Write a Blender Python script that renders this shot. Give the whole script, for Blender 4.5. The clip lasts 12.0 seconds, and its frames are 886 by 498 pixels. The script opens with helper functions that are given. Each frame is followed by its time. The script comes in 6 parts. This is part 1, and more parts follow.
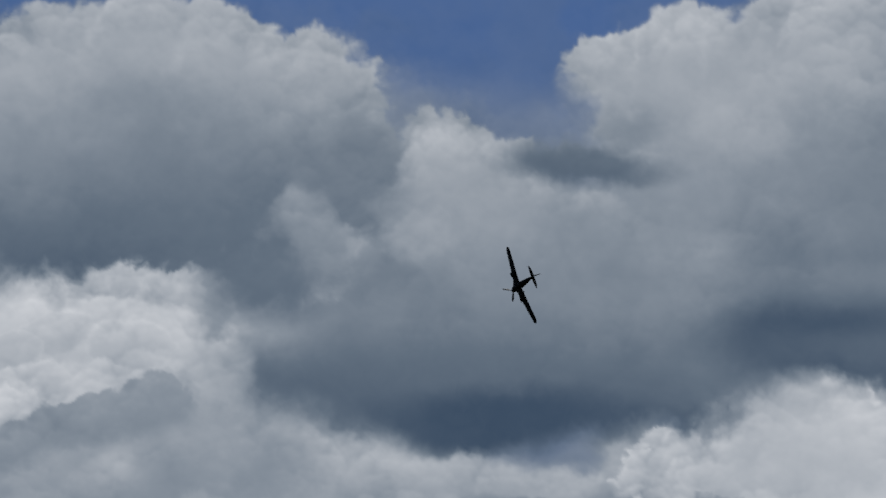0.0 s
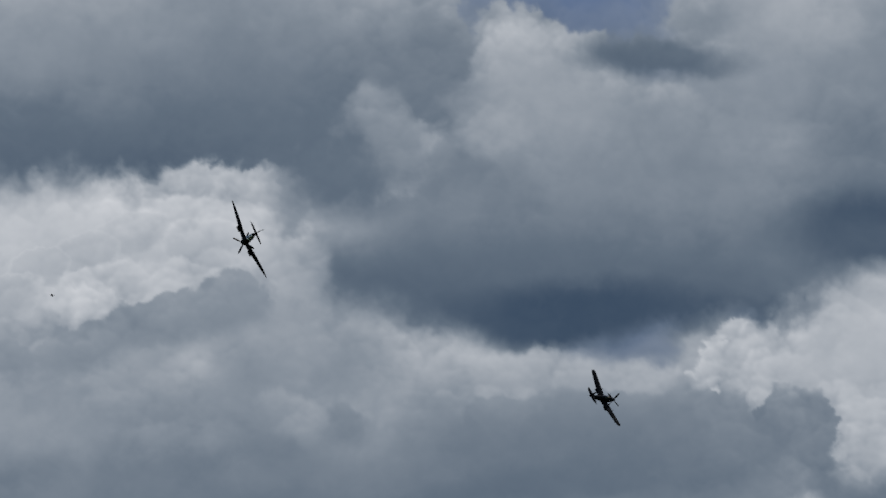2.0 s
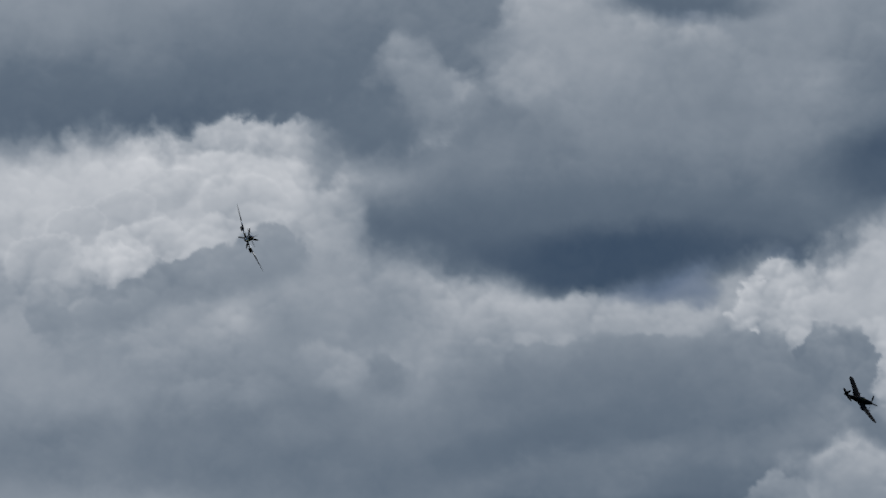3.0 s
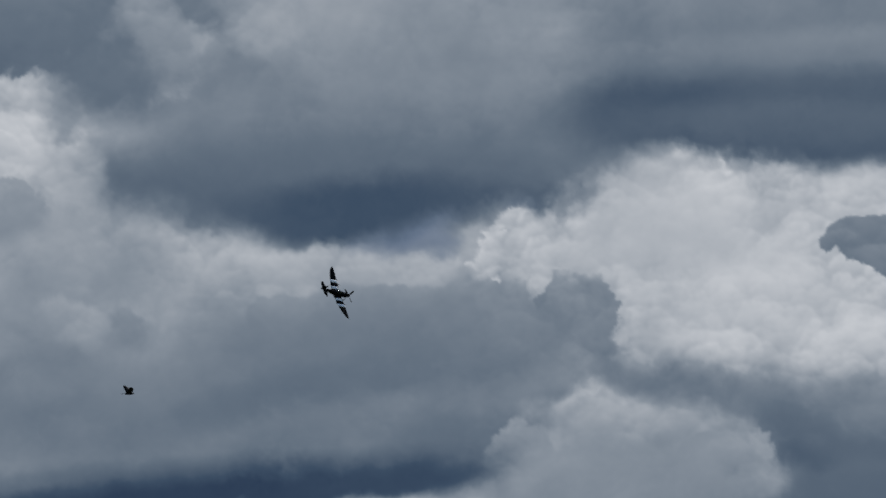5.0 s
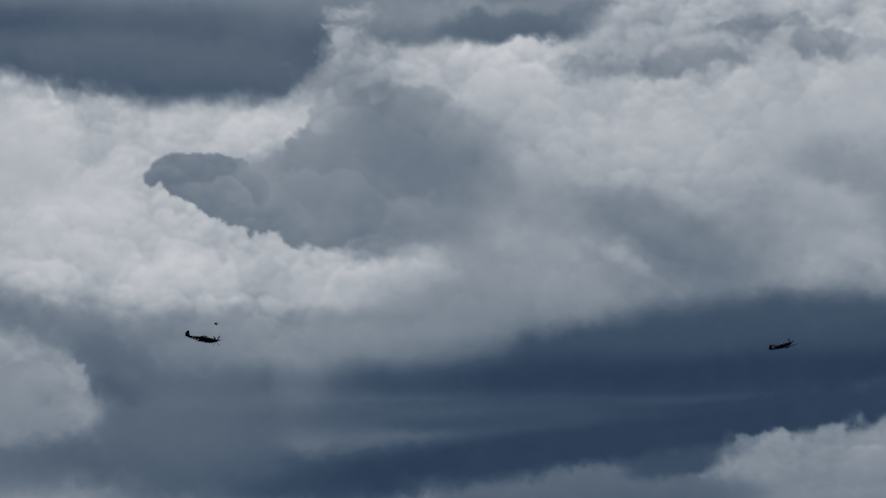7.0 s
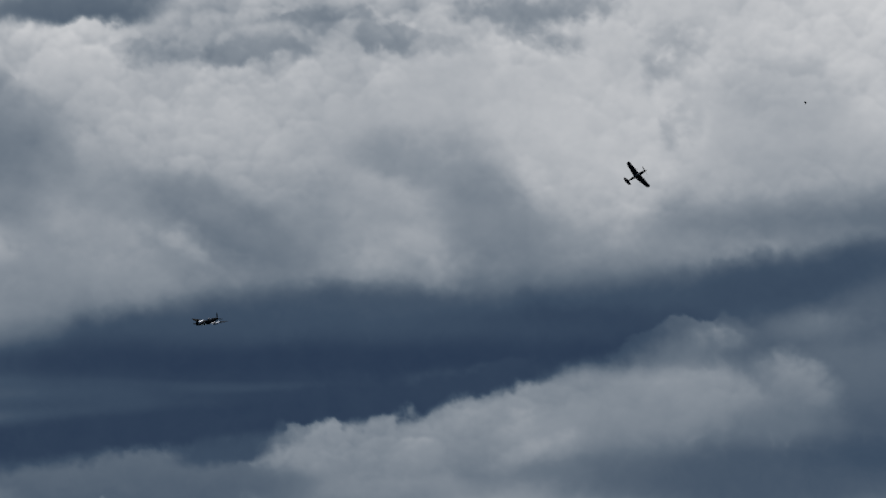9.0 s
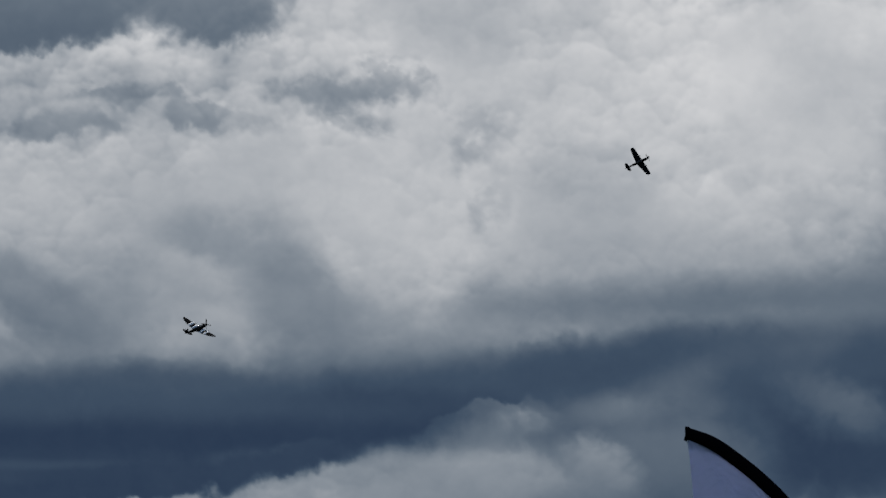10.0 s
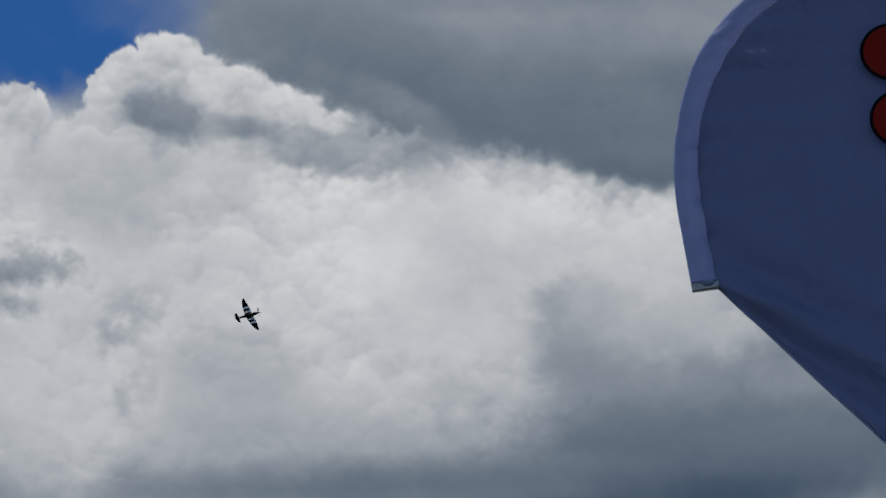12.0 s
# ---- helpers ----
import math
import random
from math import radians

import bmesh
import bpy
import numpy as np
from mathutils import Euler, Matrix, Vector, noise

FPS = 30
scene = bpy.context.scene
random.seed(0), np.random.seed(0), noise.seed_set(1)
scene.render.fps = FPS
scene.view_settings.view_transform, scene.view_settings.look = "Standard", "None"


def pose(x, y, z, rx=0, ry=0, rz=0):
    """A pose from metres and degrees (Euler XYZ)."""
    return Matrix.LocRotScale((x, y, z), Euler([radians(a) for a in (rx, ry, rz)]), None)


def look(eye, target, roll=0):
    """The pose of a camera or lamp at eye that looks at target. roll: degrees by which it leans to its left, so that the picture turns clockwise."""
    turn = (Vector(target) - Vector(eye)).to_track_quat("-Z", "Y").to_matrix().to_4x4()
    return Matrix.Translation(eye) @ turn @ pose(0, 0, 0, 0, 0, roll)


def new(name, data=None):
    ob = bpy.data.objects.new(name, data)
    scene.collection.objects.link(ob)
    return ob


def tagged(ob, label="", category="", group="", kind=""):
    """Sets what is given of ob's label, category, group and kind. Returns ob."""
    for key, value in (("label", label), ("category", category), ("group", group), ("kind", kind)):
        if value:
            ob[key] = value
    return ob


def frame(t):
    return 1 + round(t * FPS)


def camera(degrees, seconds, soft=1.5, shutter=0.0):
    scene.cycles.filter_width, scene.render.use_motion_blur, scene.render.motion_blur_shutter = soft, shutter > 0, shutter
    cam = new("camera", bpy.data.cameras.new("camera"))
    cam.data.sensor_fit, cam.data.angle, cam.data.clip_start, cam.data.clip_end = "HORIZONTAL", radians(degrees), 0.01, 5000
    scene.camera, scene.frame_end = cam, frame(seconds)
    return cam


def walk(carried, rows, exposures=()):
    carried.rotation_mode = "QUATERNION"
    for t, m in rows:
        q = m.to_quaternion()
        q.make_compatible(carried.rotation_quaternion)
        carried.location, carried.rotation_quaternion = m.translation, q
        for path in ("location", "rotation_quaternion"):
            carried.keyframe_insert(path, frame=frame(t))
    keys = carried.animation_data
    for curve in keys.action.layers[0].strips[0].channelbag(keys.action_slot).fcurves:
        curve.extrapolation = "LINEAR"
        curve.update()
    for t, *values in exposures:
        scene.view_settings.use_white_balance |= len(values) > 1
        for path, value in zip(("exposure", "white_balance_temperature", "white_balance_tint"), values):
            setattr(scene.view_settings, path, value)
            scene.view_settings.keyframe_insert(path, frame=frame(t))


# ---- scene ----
EYE_HEIGHT = 1.6
cam = camera(16.0, 12.0, soft=1.6)
walk(cam, [
    (0, pose(0, 0, EYE_HEIGHT, 105.014, -2.415, -0.647)),
    (0.5, pose(0, 0, EYE_HEIGHT, 104.753, -1.942, -0.758)),
    (1, pose(0, 0, EYE_HEIGHT, 104.282, -1.763, -1.106)),
    (1.5, pose(0, 0, EYE_HEIGHT, 103.04, -1.905, 0.634)),
    (2, pose(0, 0, EYE_HEIGHT, 103.046, -1.969, 0.869)),
    (2.5, pose(0, 0, EYE_HEIGHT, 102.231, -1.286, 1.433)),
    (2.7, pose(0, 0, EYE_HEIGHT, 102.086, -0.706, 2.037)),
    (4.3, pose(0, 0, EYE_HEIGHT, 102.139, 1.578, -0.051)),
    (4.5, pose(0, 0, EYE_HEIGHT, 101.929, 1.37, -1.063)),
    (5, pose(0, 0, EYE_HEIGHT, 101.192, 1.078, -2.601)),
    (5.5, pose(0, 0, EYE_HEIGHT, 100.45, 0.449, -4.626)),
    (6, pose(0, 0, EYE_HEIGHT, 100.262, 0.364, -8.333)),
    (6.5, pose(0, 0, EYE_HEIGHT, 100.166, 0.383, -12.386)),
    (6.7, pose(0, 0, EYE_HEIGHT, 100.002, 0.498, -13.662)),
    (8.3, pose(0, 0, EYE_HEIGHT, 99.301, 0.023, -20.291)),
    (8.5, pose(0, 0, EYE_HEIGHT, 99.356, 0.249, -21.388)),
    (9, pose(0, 0, EYE_HEIGHT, 99.539, -0.003, -23.408)),
    (9.5, pose(0, 0, EYE_HEIGHT, 100.075, -0.121, -24.246)),
    (10, pose(0, 0, EYE_HEIGHT, 101.016, -0.274, -27.018)),
    (10.5, pose(0, 0, EYE_HEIGHT, 101.465, 0.11, -30.143)),
    (11, pose(0, 0, EYE_HEIGHT, 101.807, 0.055, -30.997)),
    (11.5, pose(0, 0, EYE_HEIGHT, 102.932, 0.044, -31.064)),
    (12, pose(0, 0, EYE_HEIGHT, 104.349, 0.513, -33.407)),
], exposures=[(0.0, 0.03, 6290, 10), (6.5, 0.03, 6320, 10), (8.5, 0.03, 6450, 10), (12.0, 0.06, 6500, 10)])

# ---- light ----
SUN_ELEVATION, SUN_AZIMUTH = 52.0, 20.0
world = bpy.data.worlds.new("sky_light")
scene.world = world
world.use_nodes = True
wn, wl = world.node_tree.nodes, world.node_tree.links
sky = wn.new("ShaderNodeTexSky")
sky.sky_type, sky.sun_disc = "NISHITA", False
sky.sun_elevation, sky.sun_rotation = radians(SUN_ELEVATION), radians(SUN_AZIMUTH)
wl.new(sky.outputs[0], wn["Background"].inputs[0])
wn["Background"].inputs[1].default_value = 0.12
sun = new("sun", bpy.data.lights.new("sun", "SUN"))
sun.data.energy, sun.data.angle, sun.data.color = 2.0, radians(6.0), (1.0, 0.95, 0.88)
sa, se = radians(SUN_AZIMUTH), radians(SUN_ELEVATION)
sun.matrix_world = look((60 * math.sin(sa), 60 * math.cos(sa), 80), (60 * math.sin(sa) - math.sin(sa) * math.cos(se), 60 * math.cos(sa) - math.cos(sa) * math.cos(se), 80 - math.sin(se)))


# ---- materials ----
def srgb(r, g, b):
    return tuple(((c / 255 + 0.055) / 1.055) ** 2.4 if c > 10 else c / 255 / 12.92 for c in (r, g, b)) + (1.0,)


def surface(name, colour, rough=0.6, metal=0.0, vary=0.25, scale=3.0, bump=0.0, bump_scale=40.0, gloss=0.15):
    """A painted or woven surface: two scales of tone variation, and fine relief."""
    m = bpy.data.materials.new(name)
    m.use_nodes = True
    n, l = m.node_tree.nodes, m.node_tree.links
    b = n["Principled BSDF"]
    co = n.new("ShaderNodeTexCoord")
    mix = n.new("ShaderNodeMix")
    mix.data_type = "RGBA"
    mix.inputs[6].default_value = tuple(c * (1 - vary) for c in colour[:3]) + (1,)
    mix.inputs[7].default_value = tuple(min(1, c * (1 + vary)) for c in colour[:3]) + (1,)
    big, fine = n.new("ShaderNodeTexNoise"), n.new("ShaderNodeTexNoise")
    big.inputs["Scale"].default_value, fine.inputs["Scale"].default_value = scale, scale * 9
    add = n.new("ShaderNodeMath")
    add.operation = "MULTIPLY_ADD"
    add.inputs[1].default_value = 0.4
    l.new(co.outputs["Object"], big.inputs["Vector"])
    l.new(co.outputs["Object"], fine.inputs["Vector"])
    l.new(fine.outputs[0], add.inputs[0])
    sub = n.new("ShaderNodeMath")
    sub.operation = "MULTIPLY"
    sub.inputs[1].default_value = 0.6
    l.new(big.outputs[0], sub.inputs[0])
    l.new(sub.outputs[0], add.inputs[2])
    l.new(add.outputs[0], mix.inputs[0])
    l.new(mix.outputs[2], b.inputs["Base Color"])
    b.inputs["Roughness"].default_value, b.inputs["Metallic"].default_value = rough, metal
    b.inputs["Specular IOR Level"].default_value = gloss
    if bump:
        tex, bp = n.new("ShaderNodeTexNoise"), n.new("ShaderNodeBump")
        tex.inputs["Scale"].default_value = bump_scale
        bp.inputs["Strength"].default_value = bump
        l.new(co.outputs["Object"], tex.inputs["Vector"])
        l.new(tex.outputs[0], bp.inputs["Height"])
        l.new(bp.outputs[0], b.inputs["Normal"])
    return m


def cloud_material():
    """Glowing sky: the mesh carries the clouds' painted light and shade, and how clear the air is."""
    m = bpy.data.materials.new("cloud_light")
    m.use_nodes = True
    n, l = m.node_tree.nodes, m.node_tree.links
    n.remove(n["Principled BSDF"])
    painted_light, clear = n.new("ShaderNodeAttribute"), n.new("ShaderNodeAttribute")
    painted_light.attribute_name, clear.attribute_name = "light", "clear"
    co, tex = n.new("ShaderNodeNewGeometry"), n.new("ShaderNodeTexNoise")
    tex.inputs["Scale"].default_value, tex.inputs["Detail"].default_value = 0.03, 5.0
    l.new(co.outputs["Position"], tex.inputs["Vector"])
    grain = n.new("ShaderNodeMath")
    grain.operation = "MULTIPLY_ADD"
    grain.inputs[1].default_value = 0.034
    l.new(tex.outputs[0], grain.inputs[0])
    l.new(painted_light.outputs["Fac"], grain.inputs[2])
    shift = n.new("ShaderNodeMath")
    shift.operation = "SUBTRACT"
    shift.inputs[1].default_value = 0.017
    l.new(grain.outputs[0], shift.inputs[0])
    ramp = n.new("ShaderNodeValToRGB")
    stops = ((0.0, (26, 42, 68)), (0.2, (61, 77, 96)), (0.4, (98, 110, 123)), (0.6, (134, 142, 151)), (0.8, (171, 175, 180)), (1.0, (205, 206, 208)))
    while len(ramp.color_ramp.elements) < len(stops):
        ramp.color_ramp.elements.new(0.5)
    for e, (p, c) in zip(ramp.color_ramp.elements, stops):
        e.position, e.color = p, srgb(*c)
    l.new(shift.outputs[0], ramp.inputs[0])
    mix = n.new("ShaderNodeMix")
    mix.data_type = "RGBA"
    mix.inputs[7].default_value = srgb(40, 85, 147)
    l.new(clear.outputs["Fac"], mix.inputs[0])
    l.new(ramp.outputs[0], mix.inputs[6])
    em = n.new("ShaderNodeEmission")
    l.new(mix.outputs[2], em.inputs[0])
    l.new(em.outputs[0], n["Material Output"].inputs[0])
    return m


CLOUD = cloud_material()
GRASS = surface("mown_grass", (0.03, 0.045, 0.018, 1), 0.95, vary=0.4, scale=0.2, bump=0.4, bump_scale=30)
CAMO = surface("dark_camouflage_paint", (0.005, 0.0055, 0.006, 1), 0.85, vary=0.35, scale=0.6, gloss=0.02)
BLACK = surface("black_paint", (0.006, 0.006, 0.007, 1), 0.8, vary=0.2, gloss=0.03)
WHITE = surface("white_stripe_paint", (0.75, 0.75, 0.73, 1), 0.55, vary=0.06, scale=1.5)
BLADE = surface("propeller_black", (0.008, 0.008, 0.008, 1), 0.6, vary=0.2, gloss=0.05)
DARK_PAINT = surface("weathered_dark_paint", (0.0045, 0.005, 0.006, 1), 0.85, vary=0.3, scale=0.7, gloss=0.02)
FEATHER = surface("black_feathers", (0.012, 0.011, 0.011, 1), 0.7, vary=0.3, scale=20)
GLASS = surface("canopy_glass", (0.015, 0.018, 0.02, 1), 0.12, vary=0.1, gloss=0.35)


# ---- helpers for meshes ----
def mesh_object(name, bm, material, smooth=True):
    bmesh.ops.recalc_face_normals(bm, faces=bm.faces)
    me = bpy.data.meshes.new(name)
    bm.to_mesh(me)
    bm.free()
    for p in me.polygons:
        p.use_smooth = smooth
    me.materials.append(material)
    return new(name, me)


def part(name, bm, material, parent, label="", smooth=True):
    ob = mesh_object(name, bm, material, smooth)
    ob.parent = parent
    return tagged(ob, label)


def loft(sections, bm=None, cap=True):
    """A skin over rings of equal count, given as lists of points."""
    bm = bm or bmesh.new()
    rings = [[bm.verts.new(p) for p in s] for s in sections]
    for a, b in zip(rings, rings[1:]):
        for i in range(len(a)):
            j = (i + 1) % len(a)
            bm.faces.new((a[i], a[j], b[j], b[i]))
    if cap:
        bm.faces.new(rings[0])
        bm.faces.new(rings[-1])
    return bm


# ---- sky: one shell of cloud relief, cut into its clouds ----
AZ0, AZ1, EL0, EL1, STEP, RADIUS = -12.0, 44.5, 3.5, 21.5, 0.03, 4300.0
NX, NY = int((AZ1 - AZ0) / STEP) + 1, int((EL1 - EL0) / STEP) + 1
GAZ, GEL = np.meshgrid(np.linspace(AZ0, AZ1, NX), np.linspace(EL0, EL1, NY))
rng = np.random.default_rng(7)
TABLE = rng.random((256, 256))


def value_noise(x, y):
    xi, yi = np.floor(x).astype(int), np.floor(y).astype(int)
    fx, fy = x - xi, y - yi
    fx, fy = fx * fx * fx * (fx * (fx * 6 - 15) + 10), fy * fy * fy * (fy * (fy * 6 - 15) + 10)
    a, b = TABLE[yi & 255, xi & 255], TABLE[yi & 255, (xi + 1) & 255]
    c, d = TABLE[(yi + 1) & 255, xi & 255], TABLE[(yi + 1) & 255, (xi + 1) & 255]
    return (a + (b - a) * fx) * (1 - fy) + (c + (d - c) * fx) * fy


def fractal(x, y, octaves, billow=False, gain=0.5):
    total, amp, norm, freq = 0, 1.0, 0, 1.0
    for k in range(octaves):
        v = value_noise(x * freq + 17.3 * k, y * freq + 9.1 * k) * 2 - 1
        # turn the lattice a little at each octave
        x, y = 0.8 * x - 0.6 * y, 0.6 * x + 0.8 * y
        total = total + amp * ((1 - 2 * np.abs(v)) if billow else v)
        norm, amp, freq = norm + amp, amp * gain, freq * 2.0
    return total / norm


def cells(x, y):
    """Rounded bumps: one minus the squared distance to the nearest of scattered points."""
    xi, yi = np.floor(x).astype(int), np.floor(y).astype(int)
    near = np.full(x.shape, 9.0)
    for dx in (-1, 0, 1):
        for dy in (-1, 0, 1):
            px, py = TABLE[(yi + dy) & 255, (xi + dx) & 255], TABLE[(xi + dx + 91) & 255, (yi + dy + 37) & 255]
            near = np.minimum(near, (xi + dx + px - x) ** 2 + (yi + dy + py - y) ** 2)
    return 1 - near


def domes(f, seed):
    """Painted shading of heaped rounded heads, each lower one before the one above it: lighter towards its top rim,
    darker towards its foot.
    """
    x = GAZ * f + 0.30 * fractal(GAZ * f * 1.4 + seed, GEL * f * 1.4, 2) + 7.1 * seed
    y = GEL * f * 1.15 + 0.30 * fractal(GAZ * f * 1.4, GEL * f * 1.4 + seed, 2) + 3.3 * seed
    xi, yi = np.floor(x).astype(int), np.floor(y).astype(int)
    front, tone = np.full(x.shape, 1e9), np.full(x.shape, -0.35)
    for dx in (-1, 0, 1):
        for dy in (-1, 0, 1):
            px, py = TABLE[(yi + dy) & 255, (xi + dx) & 255], TABLE[(xi + dx + 91) & 255, (yi + dy + 37) & 255]
            size = 0.62 + 0.34 * TABLE[(xi + dx + 13) & 255, (yi + dy + 171) & 255]
            cy = yi + dy + py
            u, v = (x - xi - dx - px) / size, (y - cy) / size
            r2 = u * u + v * v
            own = 0.62 * v - 0.12 * u + 0.25 * np.sqrt(np.clip(1 - r2, 0, 1)) + 0.3 * np.clip(v, 0, 1) * np.exp((np.sqrt(r2) - 1) / 0.12)
            seen = (r2 < 1) & (cy < front)
            front, tone = np.where(seen, cy, front), np.where(seen, own, tone)
    tone = tone - tone.mean()
    for axis in (0, 1):
        tone = (np.roll(tone, 1, axis) + 2 * tone + np.roll(tone, -1, axis)) / 4
    return tone


WARP_X = fractal(GAZ * 0.8, GEL * 0.8, 5, gain=0.52)
WARP_Y = fractal(GAZ * 0.8 + 50, GEL * 0.8 + 80, 5, gain=0.52)
SLOW_X, SLOW_Y = fractal(GAZ * 0.9, GEL * 0.9, 2), fractal(GAZ * 0.9 + 50, GEL * 0.9 + 80, 2)
BX, BY = GAZ + 0.14 * SLOW_X, GEL * 1.1 + 0.14 * SLOW_Y
PUFFS = sum(amp * cells(BX * f + 3.7 * k, BY * f + 8.1 * k) for k, (f, amp) in enumerate(((0.55, 0.42), (1.2, 0.27), (2.6, 0.17), (5.5, 0.09))))
PUFFS = (PUFFS - PUFFS.mean()) * 2.2
HEADS = sum(amp * domes(f, k) for f, amp, k in ((0.75, 0.5, 1), (1.6, 0.55, 2), (3.3, 0.42, 3), (6.8, 0.26, 4)))
# knobs along the outlines, by size: knobs per degree, and how far they push the outline out
KNOBS = [(f, amp, cells(BX * f + 5.3 * k, BY * f + 2.9 * k)) for k, (f, amp) in enumerate(((0.6, 0.55), (1.4, 0.6), (3.0, 0.6), (6.4, 0.5), (13.0, 0.3)))]
KNOBS = [(f, amp, (field - field.mean()) * 1.6) for f, amp, field in KNOBS]
WISPS = fractal(GAZ * 1.0 + 0.12 * SLOW_X, GEL * 1.2 + 0.12 * SLOW_Y, 7, gain=0.54) * 1.9
SHREDS = fractal(GAZ * 2.4 + 0.35 * WARP_X, GEL * 3.0 + 0.35 * WARP_Y, 6, gain=0.56) * 1.9
HAZE = fractal(GAZ * 0.35 + 0.5 * WARP_X + 30, GEL * 0.5 + 0.5 * WARP_Y + 70, 4) * 1.6
PATCH = np.clip(0.5 + 1.3 * fractal(GAZ * 0.45 + 9, GEL * 0.6 + 4, 3) * 1.6, 0, 1)
CURL_X = fractal(GAZ * 2.2 + 0.2 * SLOW_X, GEL * 2.2, 5, gain=0.55) * 1.7
CURL_Y = fractal(GAZ * 2.2 + 61, GEL * 2.2 + 23 + 0.2 * SLOW_Y, 5, gain=0.55) * 1.7
LIGHT, CLEAR = np.full(GAZ.shape, 0.55), np.zeros(GAZ.shape)
OWNER = np.zeros(GAZ.shape, int)
CLOUD_LABELS, LOBES = [], []


def cloud(label, lobes):
    """Adds one cloud, or more lobes to it. Lobes: azimuth, elevation, half width, half height and tilt in degrees, the
    brightness painted into the glow (below zero: clear air), the softness and the raggedness of the edge."""
    if label not in CLOUD_LABELS:
        CLOUD_LABELS.append(label)
    home = CLOUD_LABELS.index(label)
    for az, el, w, h, tilt, light, soft, rough in lobes:
        reach = 1.2 + soft + 2 * rough
        ext_x, ext_y = max(w, h) * reach, (max(w, h) if abs(tilt) > 8 else h + 0.15 * w) * reach
        i0, i1 = np.clip([int((az - ext_x - AZ0) / STEP), int((az + ext_x - AZ0) / STEP) + 2], 0, NX)
        j0, j1 = np.clip([int((el - ext_y - EL0) / STEP), int((el + ext_y - EL0) / STEP) + 2], 0, NY)
        if i1 <= i0 or j1 <= j0:
            continue
        part_of = np.s_[j0:j1, i0:i1]
        x, y = (GAZ[part_of] - az) * math.cos(radians(el)), GEL[part_of] - el
        bend = 0.12 + 0.2 * min(soft, 0.8)
        x, y = x + bend * min(w, 2) * WARP_X[part_of], y + bend * min(h, 2) * WARP_Y[part_of]
        c, s = math.cos(radians(tilt)), math.sin(radians(tilt))
        plain = np.hypot((c * x + s * y) / w, (-s * x + c * y) / h) - 1
        if rough >= 0.35:
            d = plain - 1.5 * rough * WISPS[part_of]
        else:
            # a knob never stands out further than it is wide
            push = sum(min(1.7 * rough * min(w, h) * amp, 0.34 / f) * field[part_of] for f, amp, field in KNOBS)
            d = plain - (push + 0.4 * rough * min(w, h) * WISPS[part_of]) / np.maximum(np.hypot(x, y) / (plain + 1.001), 0.06)
        # a crisp head fades out at its foot
        fade = soft + 0.55 * np.clip(0.15 - (-s * x + c * y) / h, 0, 1) if 0.05 < soft < 0.2 else soft
        a = np.clip(0.5 - d / (2 * fade), 0, 1)
        a = a * a * (3 - 2 * a)
        if rough >= 0.5:
            a = a * np.clip(0.85 + 1.0 * SHREDS[part_of], 0, 1)
        if light < 0:
            CLEAR[part_of] += (min(1, -light) - CLEAR[part_of]) * a
        else:
            # painted light: a lobe is lighter towards its top, and along a crisp edge
            own = light + 0.05 * np.clip((-s * x + c * y) / h, -1, 1) * (0.25 < light)
            if soft < 0.1 and light > 0.6:
                own = own + 0.05 * np.exp(-(d / 0.10) ** 2)
            LIGHT[part_of] += (own - LIGHT[part_of]) * a
            CLEAR[part_of] *= 1 - a
        LOBES.append((home, light))
        OWNER[part_of][plain < 0] = len(LOBES) - 1


cloud("far deck of hazy grey cloud filling the sky", [
    (8.4, 10.26, 61.63, 30.81, -0.37, 0.58, 0.3, 0)])
cloud("open blue sky between the clouds", [
    (0.21, 20.39, 8.01, 3.75, 2.01, 0.5, 0.12, 0.1),
    (-8.96, 19.85, 4.31, 1.44, 5.17, 0.5, 0.12, 0.1),
    (0.21, 20.39, 7.81, 3.65, 2.01, -0.62, 0.12, 0.1),
    (-8.96, 19.85, 4.11, 1.34, 5.17, -0.68, 0.12, 0.1),
    (25.8, 18.57, 2.98, 1.95, 1.95, -1, 0.12, 0.15)])
cloud("bright billowing cumulus with crisp edges", [
    (-0.29, 16.58, 0.87, 0.87, -22.84, 0.78, 0.09, 0.22),
    (0.69, 16.21, 1.23, 0.87, -13.12, 0.76, 0.09, 0.22),
    (0.39, 15.48, 1.54, 0.92, 1.97, 0.7, 0.35, 0.25),
    (-0.77, 15.18, 0.77, 0.53, 2.27, 0.72, 0.3, 0.32),
    (-1.49, 14.69, 0.92, 0.51, 2.45, 0.58, 0.6, 0.3),
    (-2.52, 15.05, 0.56, 0.7, 2.73, 0.6, 0.4, 0.34),
    (2.41, 15.54, 0.82, 0.64, 1.43, 0.68, 0.35, 0.34),
    (1.49, 14.48, 2.05, 0.72, 1.7, 0.58, 0.8, 0.2),
    (1.47, 16.85, 0.29, 0.25, 1.65, 0.7, 0.15, 0.3)])
